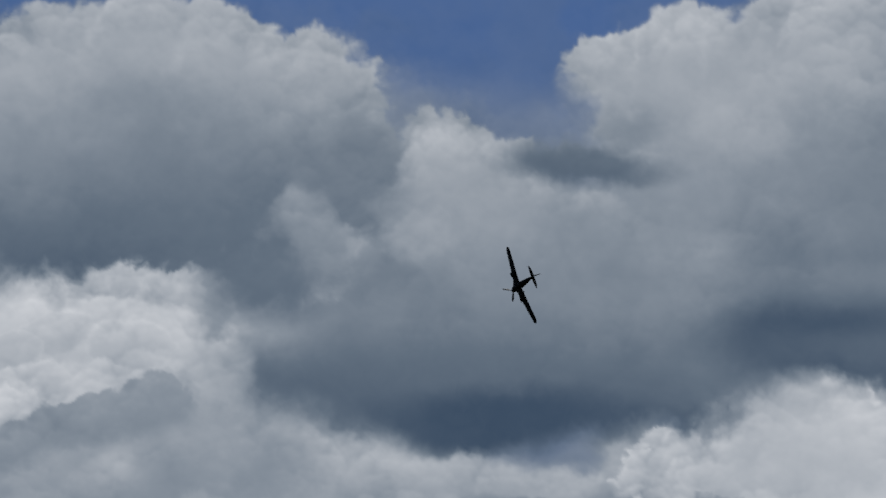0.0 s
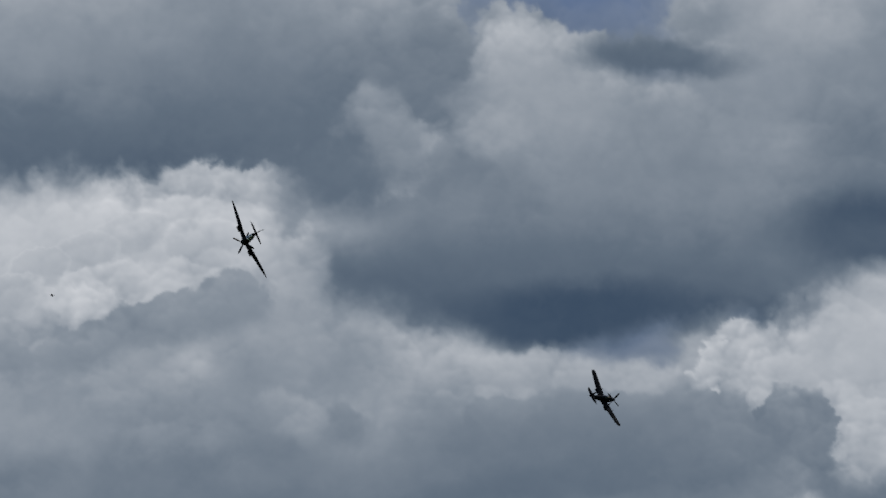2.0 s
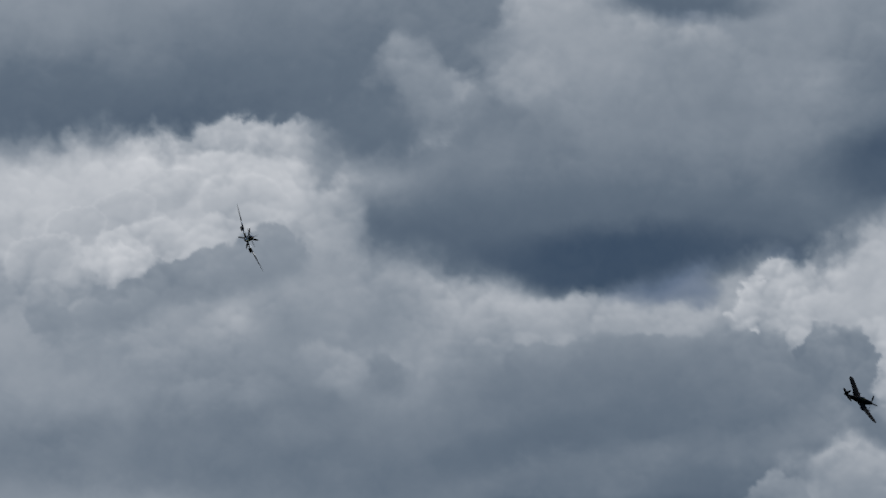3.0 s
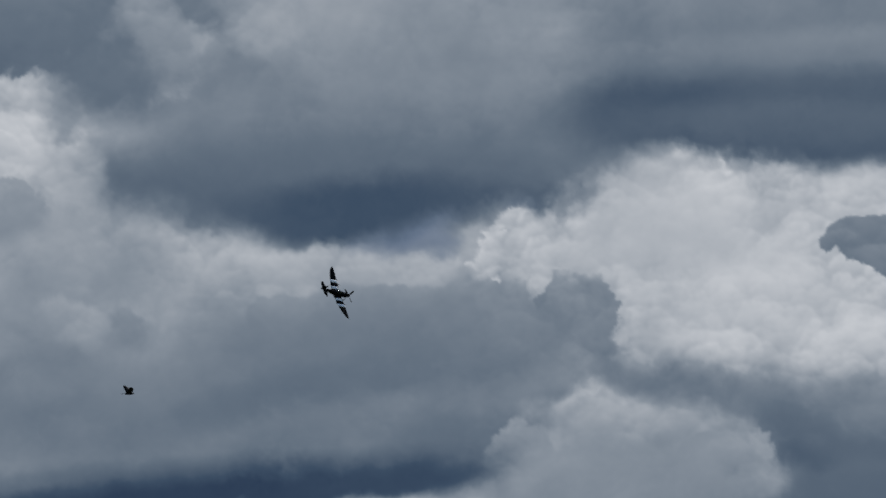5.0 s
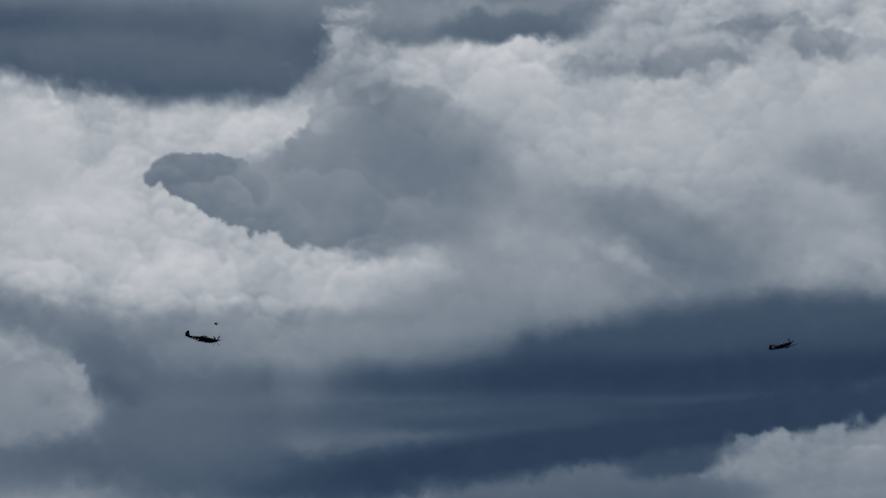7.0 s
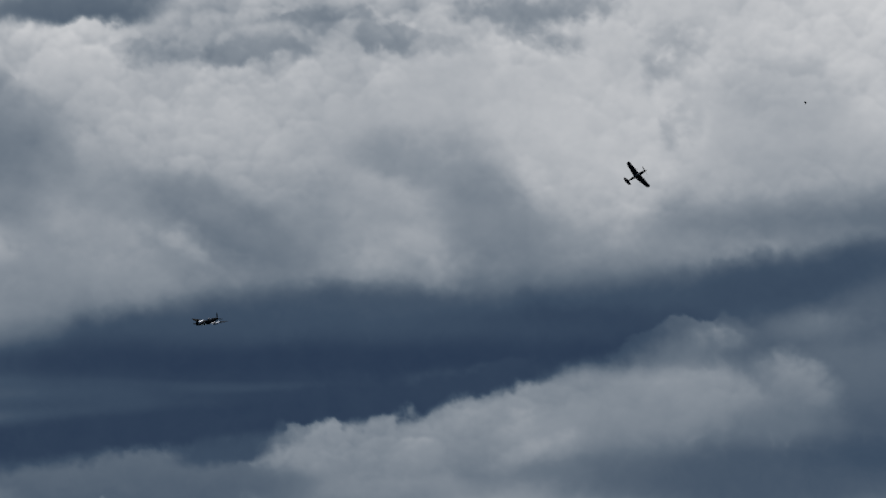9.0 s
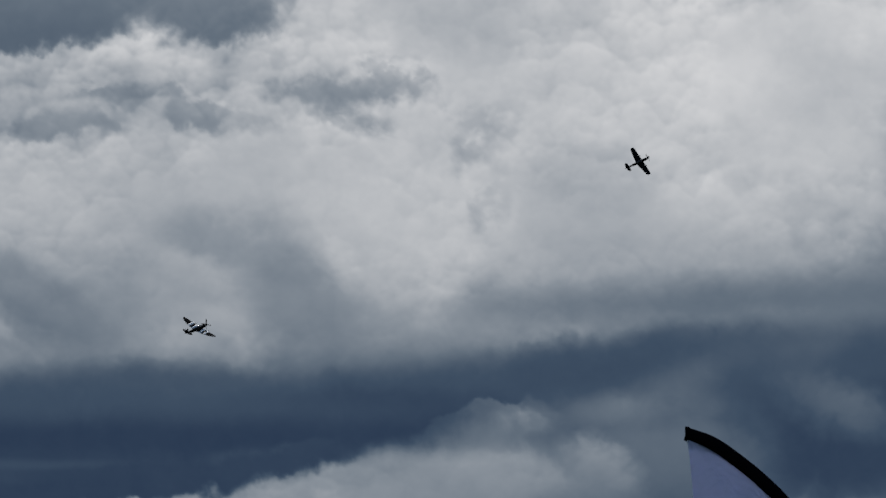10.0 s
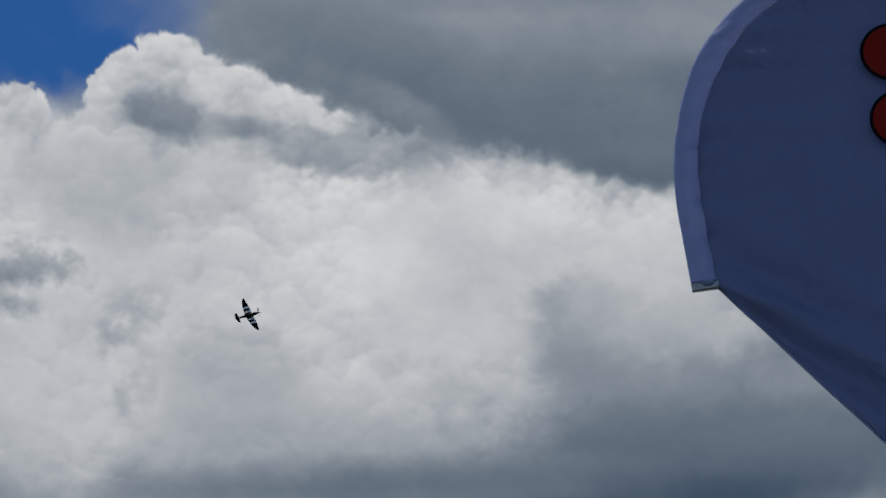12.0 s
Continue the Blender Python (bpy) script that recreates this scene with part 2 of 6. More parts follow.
cloud("towering white and grey cumulus with a shaded flat base", [
    (-6.99, 17.77, 2.57, 1.21, 4.24, 0.7, 0.09, 0.2),
    (-5.1, 18.2, 1.95, 1.15, 3.68, 0.73, 0.09, 0.2),
    (-3.34, 17.58, 1.95, 1.28, 3.09, 0.7, 0.09, 0.2),
    (-2.19, 17.02, 1.15, 1.34, 2.72, 0.66, 0.09, 0.18),
    (-1.37, 16.7, 0.56, 1.03, 17.47, 0.6, 0.1, 0.2),
    (-8.83, 16.92, 2.26, 1.54, 4.69, 0.68, 0.09, 0.2),
    (-5.56, 17.04, 4.31, 0.82, 3.72, 0.64, 0.8, 0.25),
    (-1.56, 16.23, 1.13, 1.08, 2.51, 0.42, 0.6, 0.25),
    (-4.95, 15.75, 4.93, 1.23, 3.43, 0.47, 0.9, 0.2),
    (-2.81, 15.45, 2.05, 0.92, 2.82, 0.44, 0.8, 0.2),
    (-6.37, 14.85, 4.93, 0.77, 3.72, 0.36, 0.9, 0.15)])
cloud("shaded ledge of grey cloud under the tower", [
    (-5.93, 14.57, 2.67, 0.51, 3.58, 0.34, 0.6, 0.25),
    (-7.8, 14.29, 1.95, 0.51, 4.02, 0.29, 0.6, 0.2),
    (-3.5, 14.6, 1.13, 0.92, 2.96, 0.36, 0.7, 0.2),
    (-2.51, 13.82, 1.54, 1.13, 2.67, 0.38, 0.7, 0.2),
    (-9.56, 14.32, 1.85, 0.92, 4.48, 0.33, 0.6, 0.2)])
cloud("tall white and grey cumulus with rounded tops", [
    (3.42, 18.32, 1.13, 0.8, 1.01, 0.71, 0.08, 0.2),
    (4.71, 18.34, 1.34, 1.15, 0.6, 0.73, 0.08, 0.2),
    (6.64, 18.35, 2.36, 1.54, 0, 0.72, 0.08, 0.2),
    (7.81, 18.75, 1.64, 1.23, -0.42, 0.74, 0.08, 0.2),
    (4.19, 17.21, 1.44, 0.98, 0.84, 0.7, 0.15, 0.24),
    (6.22, 17.13, 3.29, 1.13, 0.25, 0.68, 0.7, 0.2),
    (3.44, 17.3, 0.62, 0.36, 1.06, 0.6, 0.6, 0.34),
    (7.6, 16.01, 2.67, 1.13, -0.02, 0.52, 0.9, 0.2),
    (4.96, 15.58, 2.67, 1.13, 0.74, 0.58, 0.9, 0.2),
    (7.29, 14.89, 3.08, 0.92, 0.2, 0.44, 0.9, 0.15),
    (9.9, 16.3, 2.57, 2.57, -0.7, 0.46, 0.8, 0.15)])
cloud("sunlit face of the bright billowing cumulus", [
    (1.47, 14.9, 1.75, 0.82, 1.69, 0.64, 0.8, 0.34),
    (0.39, 15.48, 1.34, 0.82, 1.97, 0.72, 0.6, 0.34),
    (-0.35, 16.63, 0.51, 0.64, -22.82, 0.78, 0.25, 0.34),
    (0.36, 16.35, 0.92, 0.64, -16.02, 0.78, 0.3, 0.34),
    (1.11, 16.37, 0.72, 0.51, 1.76, 0.74, 0.4, 0.34),
    (-0.71, 15.13, 0.68, 0.43, 2.26, 0.74, 0.5, 0.45),
    (-1.29, 14.85, 0.62, 0.35, 12.4, 0.64, 0.6, 0.45),
    (-2.47, 15.11, 0.49, 0.62, 2.72, 0.58, 0.8, 0.45),
    (-2.13, 14.66, 0.51, 0.37, 2.61, 0.54, 0.8, 0.45),
    (2.51, 15.74, 0.68, 0.45, 1.39, 0.74, 0.5, 0.45),
    (2.64, 14.93, 0.82, 0.62, 1.39, 0.64, 0.7, 0.34),
    (0.74, 14.67, 1.13, 0.37, 1.88, 0.62, 0.7, 0.34)])
cloud("small dark grey cloud shred", [
    (2.06, 16.76, 0.62, 0.27, 1.48, 0.46, 0.6, 0.34),
    (2.92, 16.66, 0.92, 0.27, -6.76, 0.44, 0.6, 0.5),
    (3.67, 16.43, 0.51, 0.18, -8.96, 0.5, 0.6, 0.5)])
cloud("wide grey cumulus with a dark blue flat base", [
    (1.51, 13.77, 4.11, 0.82, 1.71, 0.52, 0.8, 0.25),
    (3.94, 13.62, 3.08, 0.82, 1.14, 0.52, 0.8, 0.25),
    (-1.43, 13.25, 2.26, 1.13, 2.39, 0.39, 0.8, 0.2),
    (4.67, 13.94, 1.75, 0.82, 0.95, 0.47, 0.7, 0.2),
    (1.11, 12.88, 4.42, 0.82, 1.81, 0.39, 0.8, 0.2),
    (3.36, 14.37, 3.7, 1.13, -1.23, 0.5, 0.8, 0.25),
    (-1.08, 12.5, 2.05, 0.62, 2.29, 0.29, 0.7, 0.25),
    (4.59, 12.56, 1.54, 0.64, 1.07, 0.33, 0.6, 0.22),
    (5.41, 13.34, 0.72, 0.77, 0.82, 0.4, 0.6, 0.25),
    (1.24, 12.22, 4.31, 0.51, 1.8, 0.25, 0.7, 0.25),
    (1.57, 11.79, 3.08, 0.49, 1.74, 0.18, 0.8, 0.25),
    (1.68, 11.49, 1.75, 0.33, 1.72, 0.17, 0.7, 0.3)])
cloud("rolled grey flank of the wide cumulus", [
    (4.11, 14.56, 2.36, 1.23, -1.42, 0.51, 0.7, 0.25),
    (1.35, 14.4, 2.47, 0.92, -0.73, 0.48, 0.8, 0.25),
    (3.88, 13.64, 2.26, 0.62, -1.35, 0.47, 0.8, 0.25),
    (4.59, 12.7, 1.54, 0.46, -1.49, 0.34, 0.7, 0.25),
    (1.55, 13.56, 2.77, 0.64, 1.24, 0.53, 0.6, 0.25),
    (4.41, 13.59, 1.23, 0.62, 0.68, 0.46, 0.8, 0.25)])
cloud("dark blue cloud base", [
    (7.81, 13.66, 2.36, 0.98, 0.23, 0.26, 0.8, 0.2),
    (8.23, 13.36, 1.95, 0.56, 0.17, 0.12, 0.7, 0.2),
    (9.28, 14.58, 3.39, 0.92, -2.74, 0.44, 0.8, 0.2),
    (9.35, 13.71, 4.11, 0.72, -2.66, 0.25, 0.8, 0.2),
    (9.65, 14.46, 5.34, 0.87, -0.68, 0.42, 0.8, 0.2),
    (9.43, 13.55, 3.49, 0.77, -0.61, 0.26, 0.8, 0.2),
    (2.9, 13.85, 2.47, 1.08, -0.02, 0.55, 0.8, 0.25),
    (2.13, 12.5, 3.08, 0.62, 0.49, 0.3, 0.9, 0.2),
    (9.22, 13.09, 2.67, 0.53, -0.56, 0.17, 0.7, 0.25),
    (11.96, 13.41, 1.54, 0.46, 18.8, 0.28, 0.7, 0.25),
    (15.54, 14.19, 3.39, 0.56, -0.94, 0.42, 0.6, 0.25),
    (17.96, 13.89, 0.62, 0.31, -1.52, 0.45, 0.5, 0.34)])
cloud("brilliant white cumulus bank with fine ripples", [
    (-6.78, 13.13, 3.39, 0.87, 3.63, 0.85, 0.55, 0.25),
    (-5.3, 12.91, 1.44, 0.77, 3.26, 0.87, 0.45, 0.28),
    (-7.64, 12.11, 1.95, 0.82, 3.69, 0.86, 0.3, 0.25),
    (-5.98, 13.74, 2.05, 0.39, 3.5, 0.72, 0.5, 0.45),
    (-4.51, 13.67, 0.92, 0.46, -16.86, 0.7, 0.5, 0.5),
    (-3.86, 13.35, 0.46, 0.62, 2.96, 0.58, 0.6, 0.6),
    (-8.92, 12.64, 2.05, 1.23, 4.05, 0.84, 0.5, 0.25),
    (-4.56, 12.8, 1.13, 0.67, -16.92, 0.86, 0.4, 0.34),
    (-3.92, 12.52, 0.62, 0.41, 2.92, 0.74, 0.5, 0.45)])
cloud("pale grey cumulus bank below the white one", [
    (-5.31, 11.8, 0.92, 0.72, 2.84, 0.57, 0.06, 0.24),
    (-6.74, 11.27, 1.23, 0.67, 3.09, 0.57, 0.06, 0.24),
    (-8.14, 10.48, 1.44, 0.67, 3.28, 0.6, 0.07, 0.24),
    (-9.34, 10, 1.23, 0.82, 3.44, 0.58, 0.07, 0.24),
    (-3.6, 11.11, 2.26, 1.13, 2.46, 0.64, 0.5, 0.25),
    (-1.69, 10.37, 1.95, 1.03, 2.08, 0.7, 0.5, 0.25),
    (0.8, 10.8, 2.88, 0.51, 1.62, 0.74, 0.5, 0.2),
    (-6.24, 9.76, 4.31, 1.34, 2.86, 0.6, 0.5, 0.25),
    (-5.77, 10.76, 0.56, 0.29, 2.86, 0.78, 0.5, 0.4),
    (-5.5, 11.54, 0.62, 0.41, 2.86, 0.55, 0.6, 0.4),
    (-6.99, 10.23, 1.13, 0.51, 3.04, 0.54, 0.7, 0.34)])
cloud("lower folds of the grey cumulus bank", [
    (-4.69, 9.84, 1.34, 0.56, 22.6, 0.5, 0.6, 0.3),
    (-2.91, 9.7, 1.44, 0.62, 2.29, 0.62, 0.5, 0.3),
    (-5.62, 8.9, 1.75, 0.39, 13.92, 0.4, 0.8, 0.3),
    (-4.6, 9.59, 0.41, 0.82, 36.8, 0.47, 0.7, 0.3),
    (-3.25, 9.63, 0.92, 0.51, -13.43, 0.67, 0.6, 0.3),
    (-3.32, 8.51, 2.05, 0.31, 1.55, 0.42, 0.8, 0.3),
    (-6.19, 8.95, 3.39, 0.82, 2.78, 0.5, 0.7, 0.25),
    (-2.56, 8.8, 3.9, 0.62, 2.21, 0.47, 0.8, 0.25),
    (-8.02, 8.55, 3.08, 0.72, 3.03, 0.46, 0.7, 0.25),
    (-3.23, 7.92, 4.31, 0.62, -0.77, 0.48, 0.8, 0.2),
    (-0.12, 8.68, 3.39, 0.62, 6.82, 0.46, 0.8, 0.25)])
cloud("overlapping domes of the grey cumulus bank", [
    (-1.49, 10.58, 1.13, 0.56, -29.95, 0.66, 0.14, 0.34),
    (-2.13, 10.97, 0.72, 0.41, -27.83, 0.7, 0.3, 0.34),
    (-7.39, 10.11, 1.13, 0.62, 3.1, 0.62, 0.1, 0.3),
    (-4.69, 9.89, 0.46, 0.35, 2.6, 0.49, 0.3, 0.34),
    (-3.43, 9.58, 0.87, 0.49, 2.37, 0.61, 0.1, 0.3),
    (-4.35, 9.34, 0.62, 0.41, 2.51, 0.47, 0.5, 0.34),
    (-6.14, 9.82, 0.92, 0.43, 2.85, 0.5, 0.3, 0.34),
    (0.63, 9.42, 0.82, 0.47, 1.7, 0.52, 0.1, 0.3),
    (-5.28, 11.24, 0.72, 0.41, 22.8, 0.56, 0.5, 0.45),
    (-7.96, 9.27, 1.54, 0.51, 3.1, 0.52, 0.4, 0.34),
    (-0.84, 9.98, 1.13, 0.41, 1.93, 0.58, 0.3, 0.34)])
cloud("vast sunlit white cumulus", [
    (7.32, 11.97, 1.23, 0.94, -0.15, 0.81, 0.5, 0.24),
    (8.78, 11.3, 2.26, 1.08, -0.45, 0.82, 0.6, 0.24),
    (6.9, 10.18, 1.54, 1.13, -0.1, 0.82, 0.5, 0.2),
    (10.54, 9.43, 4.11, 0.92, -0.72, 0.84, 0.3, 0.24),
    (11.51, 12.03, 2.67, 0.56, 3.98, 0.83, 0.3, 0.24),
    (5.02, 11.25, 1.13, 0.56, 0.29, 0.78, 0.5, 0.2),
    (6.06, 10.69, 0.82, 0.62, 0.06, 0.79, 0.5, 0.2),
    (7.27, 12.86, 0.29, 0.16, -0.12, 0.95, 0.25, 0.45),
    (8.11, 12.45, 0.09, 0.08, -0.31, 1, 0.4, 0.4),
    (9.61, 10.26, 3.08, 1.23, -0.59, 0.83, 0.8, 0.2),
    (9.41, 11.39, 0.92, 0.62, -0.57, 0.76, 0.8, 0.34),
    (6.65, 12.39, 0.72, 0.56, 0.32, 0.7, 0.7, 0.26)])
cloud("tiny white wisp curling on the cloud edge", [
    (2.55, 11.39, 1.34, 0.33, 10.36, 0.56, 0.7, 0.2),
    (2.61, 11.44, 1.13, 0.27, 10.35, -0.2, 0.8, 0.2),
    (3.79, 11.25, 0.25, 0.41, -26.88, 0.93, 0.1, 0.34),
    (4.08, 11.6, 0.35, 0.14, 18.05, 0.84, 0.2, 0.45),
    (4.01, 11.04, 0.18, 0.41, -26.91, 0.7, 0.3, 0.45),
    (3.43, 10.95, 0.16, 0.06, 13.2, 0.85, 0.3, 0.45),
    (3.77, 10.69, 0.1, 0.16, -1.85, 0.86, 0.3, 0.4)])
cloud("grey cumulus with knobbly domed tops", [
    (4.04, 9.91, 0.62, 0.46, 1.1, 0.54, 0.06, 0.22),
    (5.12, 10.08, 0.53, 0.64, 0.9, 0.5, 0.05, 0.18),
    (5.49, 9.53, 0.46, 0.72, -14.1, 0.48, 0.07, 0.2),
    (2.18, 9.82, 1.75, 0.64, 1.42, 0.55, 0.08, 0.24),
    (0.31, 9.82, 1.34, 0.6, 1.74, 0.57, 0.12, 0.24),
    (-0.51, 9.48, 2.05, 0.51, 1.88, 0.56, 0.5, 0.25),
    (4.46, 9.2, 1.75, 0.82, 1.1, 0.46, 0.5, 0.22),
    (2.1, 8.95, 4.11, 0.72, 1.49, 0.47, 0.7, 0.2),
    (-1, 9.2, 2.05, 0.72, -0.49, 0.5, 0.6, 0.25),
    (3.46, 9.24, 2.47, 0.92, -1.2, 0.45, 0.6, 0.25),
    (-5.3, 8.8, 1.95, 0.39, 9.87, 0.4, 0.8, 0.3),
    (2.98, 9.03, 1.95, 0.46, 0.58, 0.41, 0.7, 0.25),
    (-3.05, 9.64, 0.92, 0.41, -23.46, 0.6, 0.8, 0.34)])
cloud("twin grey domes against the white cumulus", [
    (4.69, 10.61, 0.31, 0.33, -0.45, 0.8, 0.15, 0.3),
    (3.99, 10.46, 0.53, 0.47, -0.33, 0.55, 0.05, 0.26),
    (3.73, 10.06, 0.72, 0.51, -0.28, 0.53, 0.1, 0.28),
    (4.71, 9.79, 0.51, 0.25, -0.46, 0.56, 0.3, 0.34),
    (5.27, 10.23, 0.47, 0.47, -10.56, 0.5, 0.05, 0.22),
    (5.58, 9.73, 0.31, 0.56, -12.6, 0.48, 0.05, 0.22),
    (4.87, 9.64, 0.92, 0.51, -0.48, 0.49, 0.5, 0.28),
    (5.7, 9.12, 0.41, 0.51, -30.61, 0.5, 0.2, 0.3),
    (2.68, 10.16, 0.92, 0.37, -0.1, 0.55, 0.08, 0.28),
    (1.12, 10.31, 0.72, 0.31, 0.19, 0.57, 0.1, 0.3),
    (1.95, 9.75, 2.05, 0.62, 0.01, 0.53, 0.7, 0.3)])
cloud("shadowed lower flank with a dark straight base", [
    (-0.31, 7.9, 4.31, 0.67, 0.23, 0.46, 0.8, 0.2),
    (4.45, 8.92, 1.54, 1.03, -0.42, 0.43, 0.4, 0.25),
    (3.3, 7.9, 1.54, 0.72, -0.26, 0.4, 0.5, 0.25),
    (-0.31, 7.09, 4.93, 0.33, 2.16, 0.22, 0.7, 0.15),
    (-1.33, 6.8, 4.93, 0.27, 2.26, 0.1, 0.6, 0.15),
    (2.16, 7.09, 1.13, 0.23, 7.86, 0.2, 0.5, 0.25),
    (-3.86, 6.25, 2.05, 0.31, 0.48, 0.24, 0.7, 0.3)])
cloud("low hazy cumulus heap with dark shadowed flanks", [
    (8.14, 8.63, 3.29, 0.56, -0.33, 0.66, 0.9, 0.2),
    (5.65, 7.92, 1.23, 0.67, 0.01, 0.75, 0.3, 0.3),
    (6.99, 7.51, 1.54, 0.56, -0.19, 0.7, 0.4, 0.3),
    (4.72, 7.2, 1.13, 0.62, 0.09, 0.74, 0.4, 0.28),
    (6.48, 6.9, 2.67, 0.82, -0.14, 0.64, 0.7, 0.25),
    (4.83, 6.18, 2.26, 0.62, 0.01, 0.58, 0.7, 0.25),
    (1.56, 6.22, 1.95, 0.43, 0.37, 0.72, 0.5, 0.28),
    (8.55, 8.22, 1.54, 0.31, -15.39, 0.48, 0.7, 0.3),
    (9.58, 7.49, 0.92, 0.41, -35.52, 0.34, 0.6, 0.25),
    (10.4, 6.87, 2.36, 0.82, -0.61, 0.34, 0.8, 0.2),
    (9.05, 6.06, 3.39, 0.62, -0.44, 0.3, 0.9, 0.2)])
cloud("hazy grey pillar and dark hollow beside it", [
    (10.53, 8.13, 2.05, 0.62, -0.12, 0.46, 0.9, 0.25),
    (9.19, 7.82, 0.92, 0.29, -29.94, 0.36, 0.6, 0.28),
    (11.05, 6.49, 1.64, 0.82, -0.23, 0.3, 0.8, 0.2),
    (13.12, 7.5, 0.87, 0.77, -0.48, 0.5, 0.5, 0.3),
    (13.42, 6.78, 1.34, 0.51, -0.5, 0.44, 0.7, 0.25),
    (12.92, 8.94, 2.26, 0.56, -0.46, 0.62, 0.8, 0.25),
    (14.69, 8.72, 2.26, 0.62, -0.73, 0.58, 0.9, 0.25)])
cloud("broad pale grey cloud sheet", [
    (20.03, 11.11, 6.16, 2.05, 0.02, 0.7, 0.5, 0.25),
    (24.23, 12.11, 3.9, 1.44, -0.84, 0.76, 0.8, 0.25),
    (26.11, 11.87, 1.75, 1.34, -1.22, 0.87, 0.5, 0.3),
    (23.19, 12.64, 2.67, 0.72, -0.64, 0.78, 0.8, 0.3),
    (17.63, 11.82, 2.05, 0.92, 0.53, 0.73, 0.9, 0.25),
    (28.89, 11.19, 3.08, 1.64, -1.71, 0.72, 0.9, 0.2),
    (21.08, 9.47, 4.93, 0.72, -0.19, 0.58, 0.9, 0.2),
    (15.18, 8.11, 3.08, 0.62, 0.63, 0.55, 0.9, 0.2),
    (14.24, 9.43, 1.13, 0.62, 0.93, 0.82, 0.4, 0.34),
    (14.42, 10.76, 2.05, 0.72, 1.06, 0.6, 0.7, 0.25)])
cloud("wind-blown grey streaks on the pale sheet", [
    (19.1, 10.29, 1.34, 0.51, -24.84, 0.5, 0.8, 0.28),
    (20.35, 9.68, 1.34, 0.41, -22.07, 0.48, 0.8, 0.28),
    (19.51, 9.93, 0.92, 0.31, -24.92, 0.42, 0.7, 0.28),
    (24.31, 9.86, 0.82, 1.13, 19.25, 0.54, 0.8, 0.28),
    (24.92, 9.23, 1.23, 0.62, -0.81, 0.52, 0.9, 0.2),
    (23.05, 9.36, 0.72, 0.39, -25.52, 0.66, 0.5, 0.4),
    (18.27, 9.57, 1.23, 0.31, -19.73, 0.64, 0.6, 0.4),
    (22.65, 11.21, 1.23, 0.41, -10.49, 0.66, 0.7, 0.34),
    (20.55, 8.75, 7.19, 0.36, -0.12, 0.5, 0.9, 0.15)])
cloud("bright white cumulus edge beyond the grey fish", [
    (16.11, 13.1, 1.75, 0.77, -1.22, 0.9, 0.25, 0.25),
    (13.49, 13.25, 0.72, 0.56, 19.37, 0.78, 0.3, 0.4),
    (12.53, 12.13, 0.92, 0.46, 24.59, 0.88, 0.3, 0.25),
    (17.05, 12.57, 0.92, 0.51, -1.39, 0.8, 0.4, 0.3),
    (18.23, 13.97, 2.05, 0.62, 8.21, 0.76, 0.4, 0.34),
    (16.68, 12.58, 0.53, 0.64, 0.78, 0.84, 0.4, 0.34),
    (15.32, 13.17, 1.75, 0.39, 1.14, 0.82, 0.5, 0.34),
    (13.87, 12.88, 0.72, 0.31, 1.44, 0.76, 0.5, 0.45)])
cloud("dark cloud edge high above the pale sheet", [
    (15.83, 13.84, 2.05, 0.31, 1.09, 0.44, 0.5, 0.34),
    (17.44, 14.05, 0.92, 0.41, -1.4, 0.45, 0.5, 0.34)])
cloud("slate grey cloud shaped like a leaping fish", [
    (10.43, 11.23, 0.56, 0.27, 5, 0.53, 0.08, 0.3),
    (11.01, 11.19, 0.64, 0.37, -10.11, 0.53, 0.06, 0.26),
    (11.79, 10.85, 0.98, 0.47, -22.26, 0.54, 0.06, 0.26),
    (12.52, 10.59, 1.13, 0.53, -14.4, 0.54, 0.07, 0.26),
    (13.15, 11.25, 1.13, 0.94, 9.47, 0.53, 0.07, 0.28),
    (14.21, 11.7, 1.23, 1.01, -0.74, 0.52, 0.08, 0.28),
    (15.35, 11.48, 1.13, 0.84, -20.97, 0.53, 0.3, 0.3),
    (13.46, 10.22, 1.23, 0.35, -5.57, 0.57, 0.08, 0.34),
    (15.03, 10.66, 1.85, 0.72, -0.87, 0.57, 0.7, 0.3),
    (13.68, 11.91, 1.44, 0.46, -10.64, 0.45, 0.6, 0.34),
    (13.27, 12.41, 0.39, 0.27, 34.44, 0.68, 0.3, 0.45),
    (14.51, 11.88, 1.23, 0.62, 1.18, 0.52, 0.5, 0.34)])
cloud("knobbly back of the fish-shaped cloud", [
    (12.26, 11.36, 0.6, 0.47, 9.65, 0.54, 0.07, 0.3),
    (12.69, 11.77, 0.49, 0.43, 19.56, 0.55, 0.07, 0.3),
    (13.11, 12.22, 0.35, 0.31, 19.47, 0.6, 0.1, 0.34),
    (14.74, 12.39, 0.6, 0.35, -0.88, 0.54, 0.1, 0.34),
    (15.88, 11.96, 0.62, 0.45, -21.1, 0.54, 0.2, 0.34),
    (16.08, 11.26, 0.62, 0.51, -1.1, 0.55, 0.5, 0.34),
    (12.21, 10.38, 0.62, 0.27, -15.34, 0.58, 0.1, 0.34),
    (13.98, 10.01, 0.51, 0.18, -0.65, 0.6, 0.2, 0.45)])
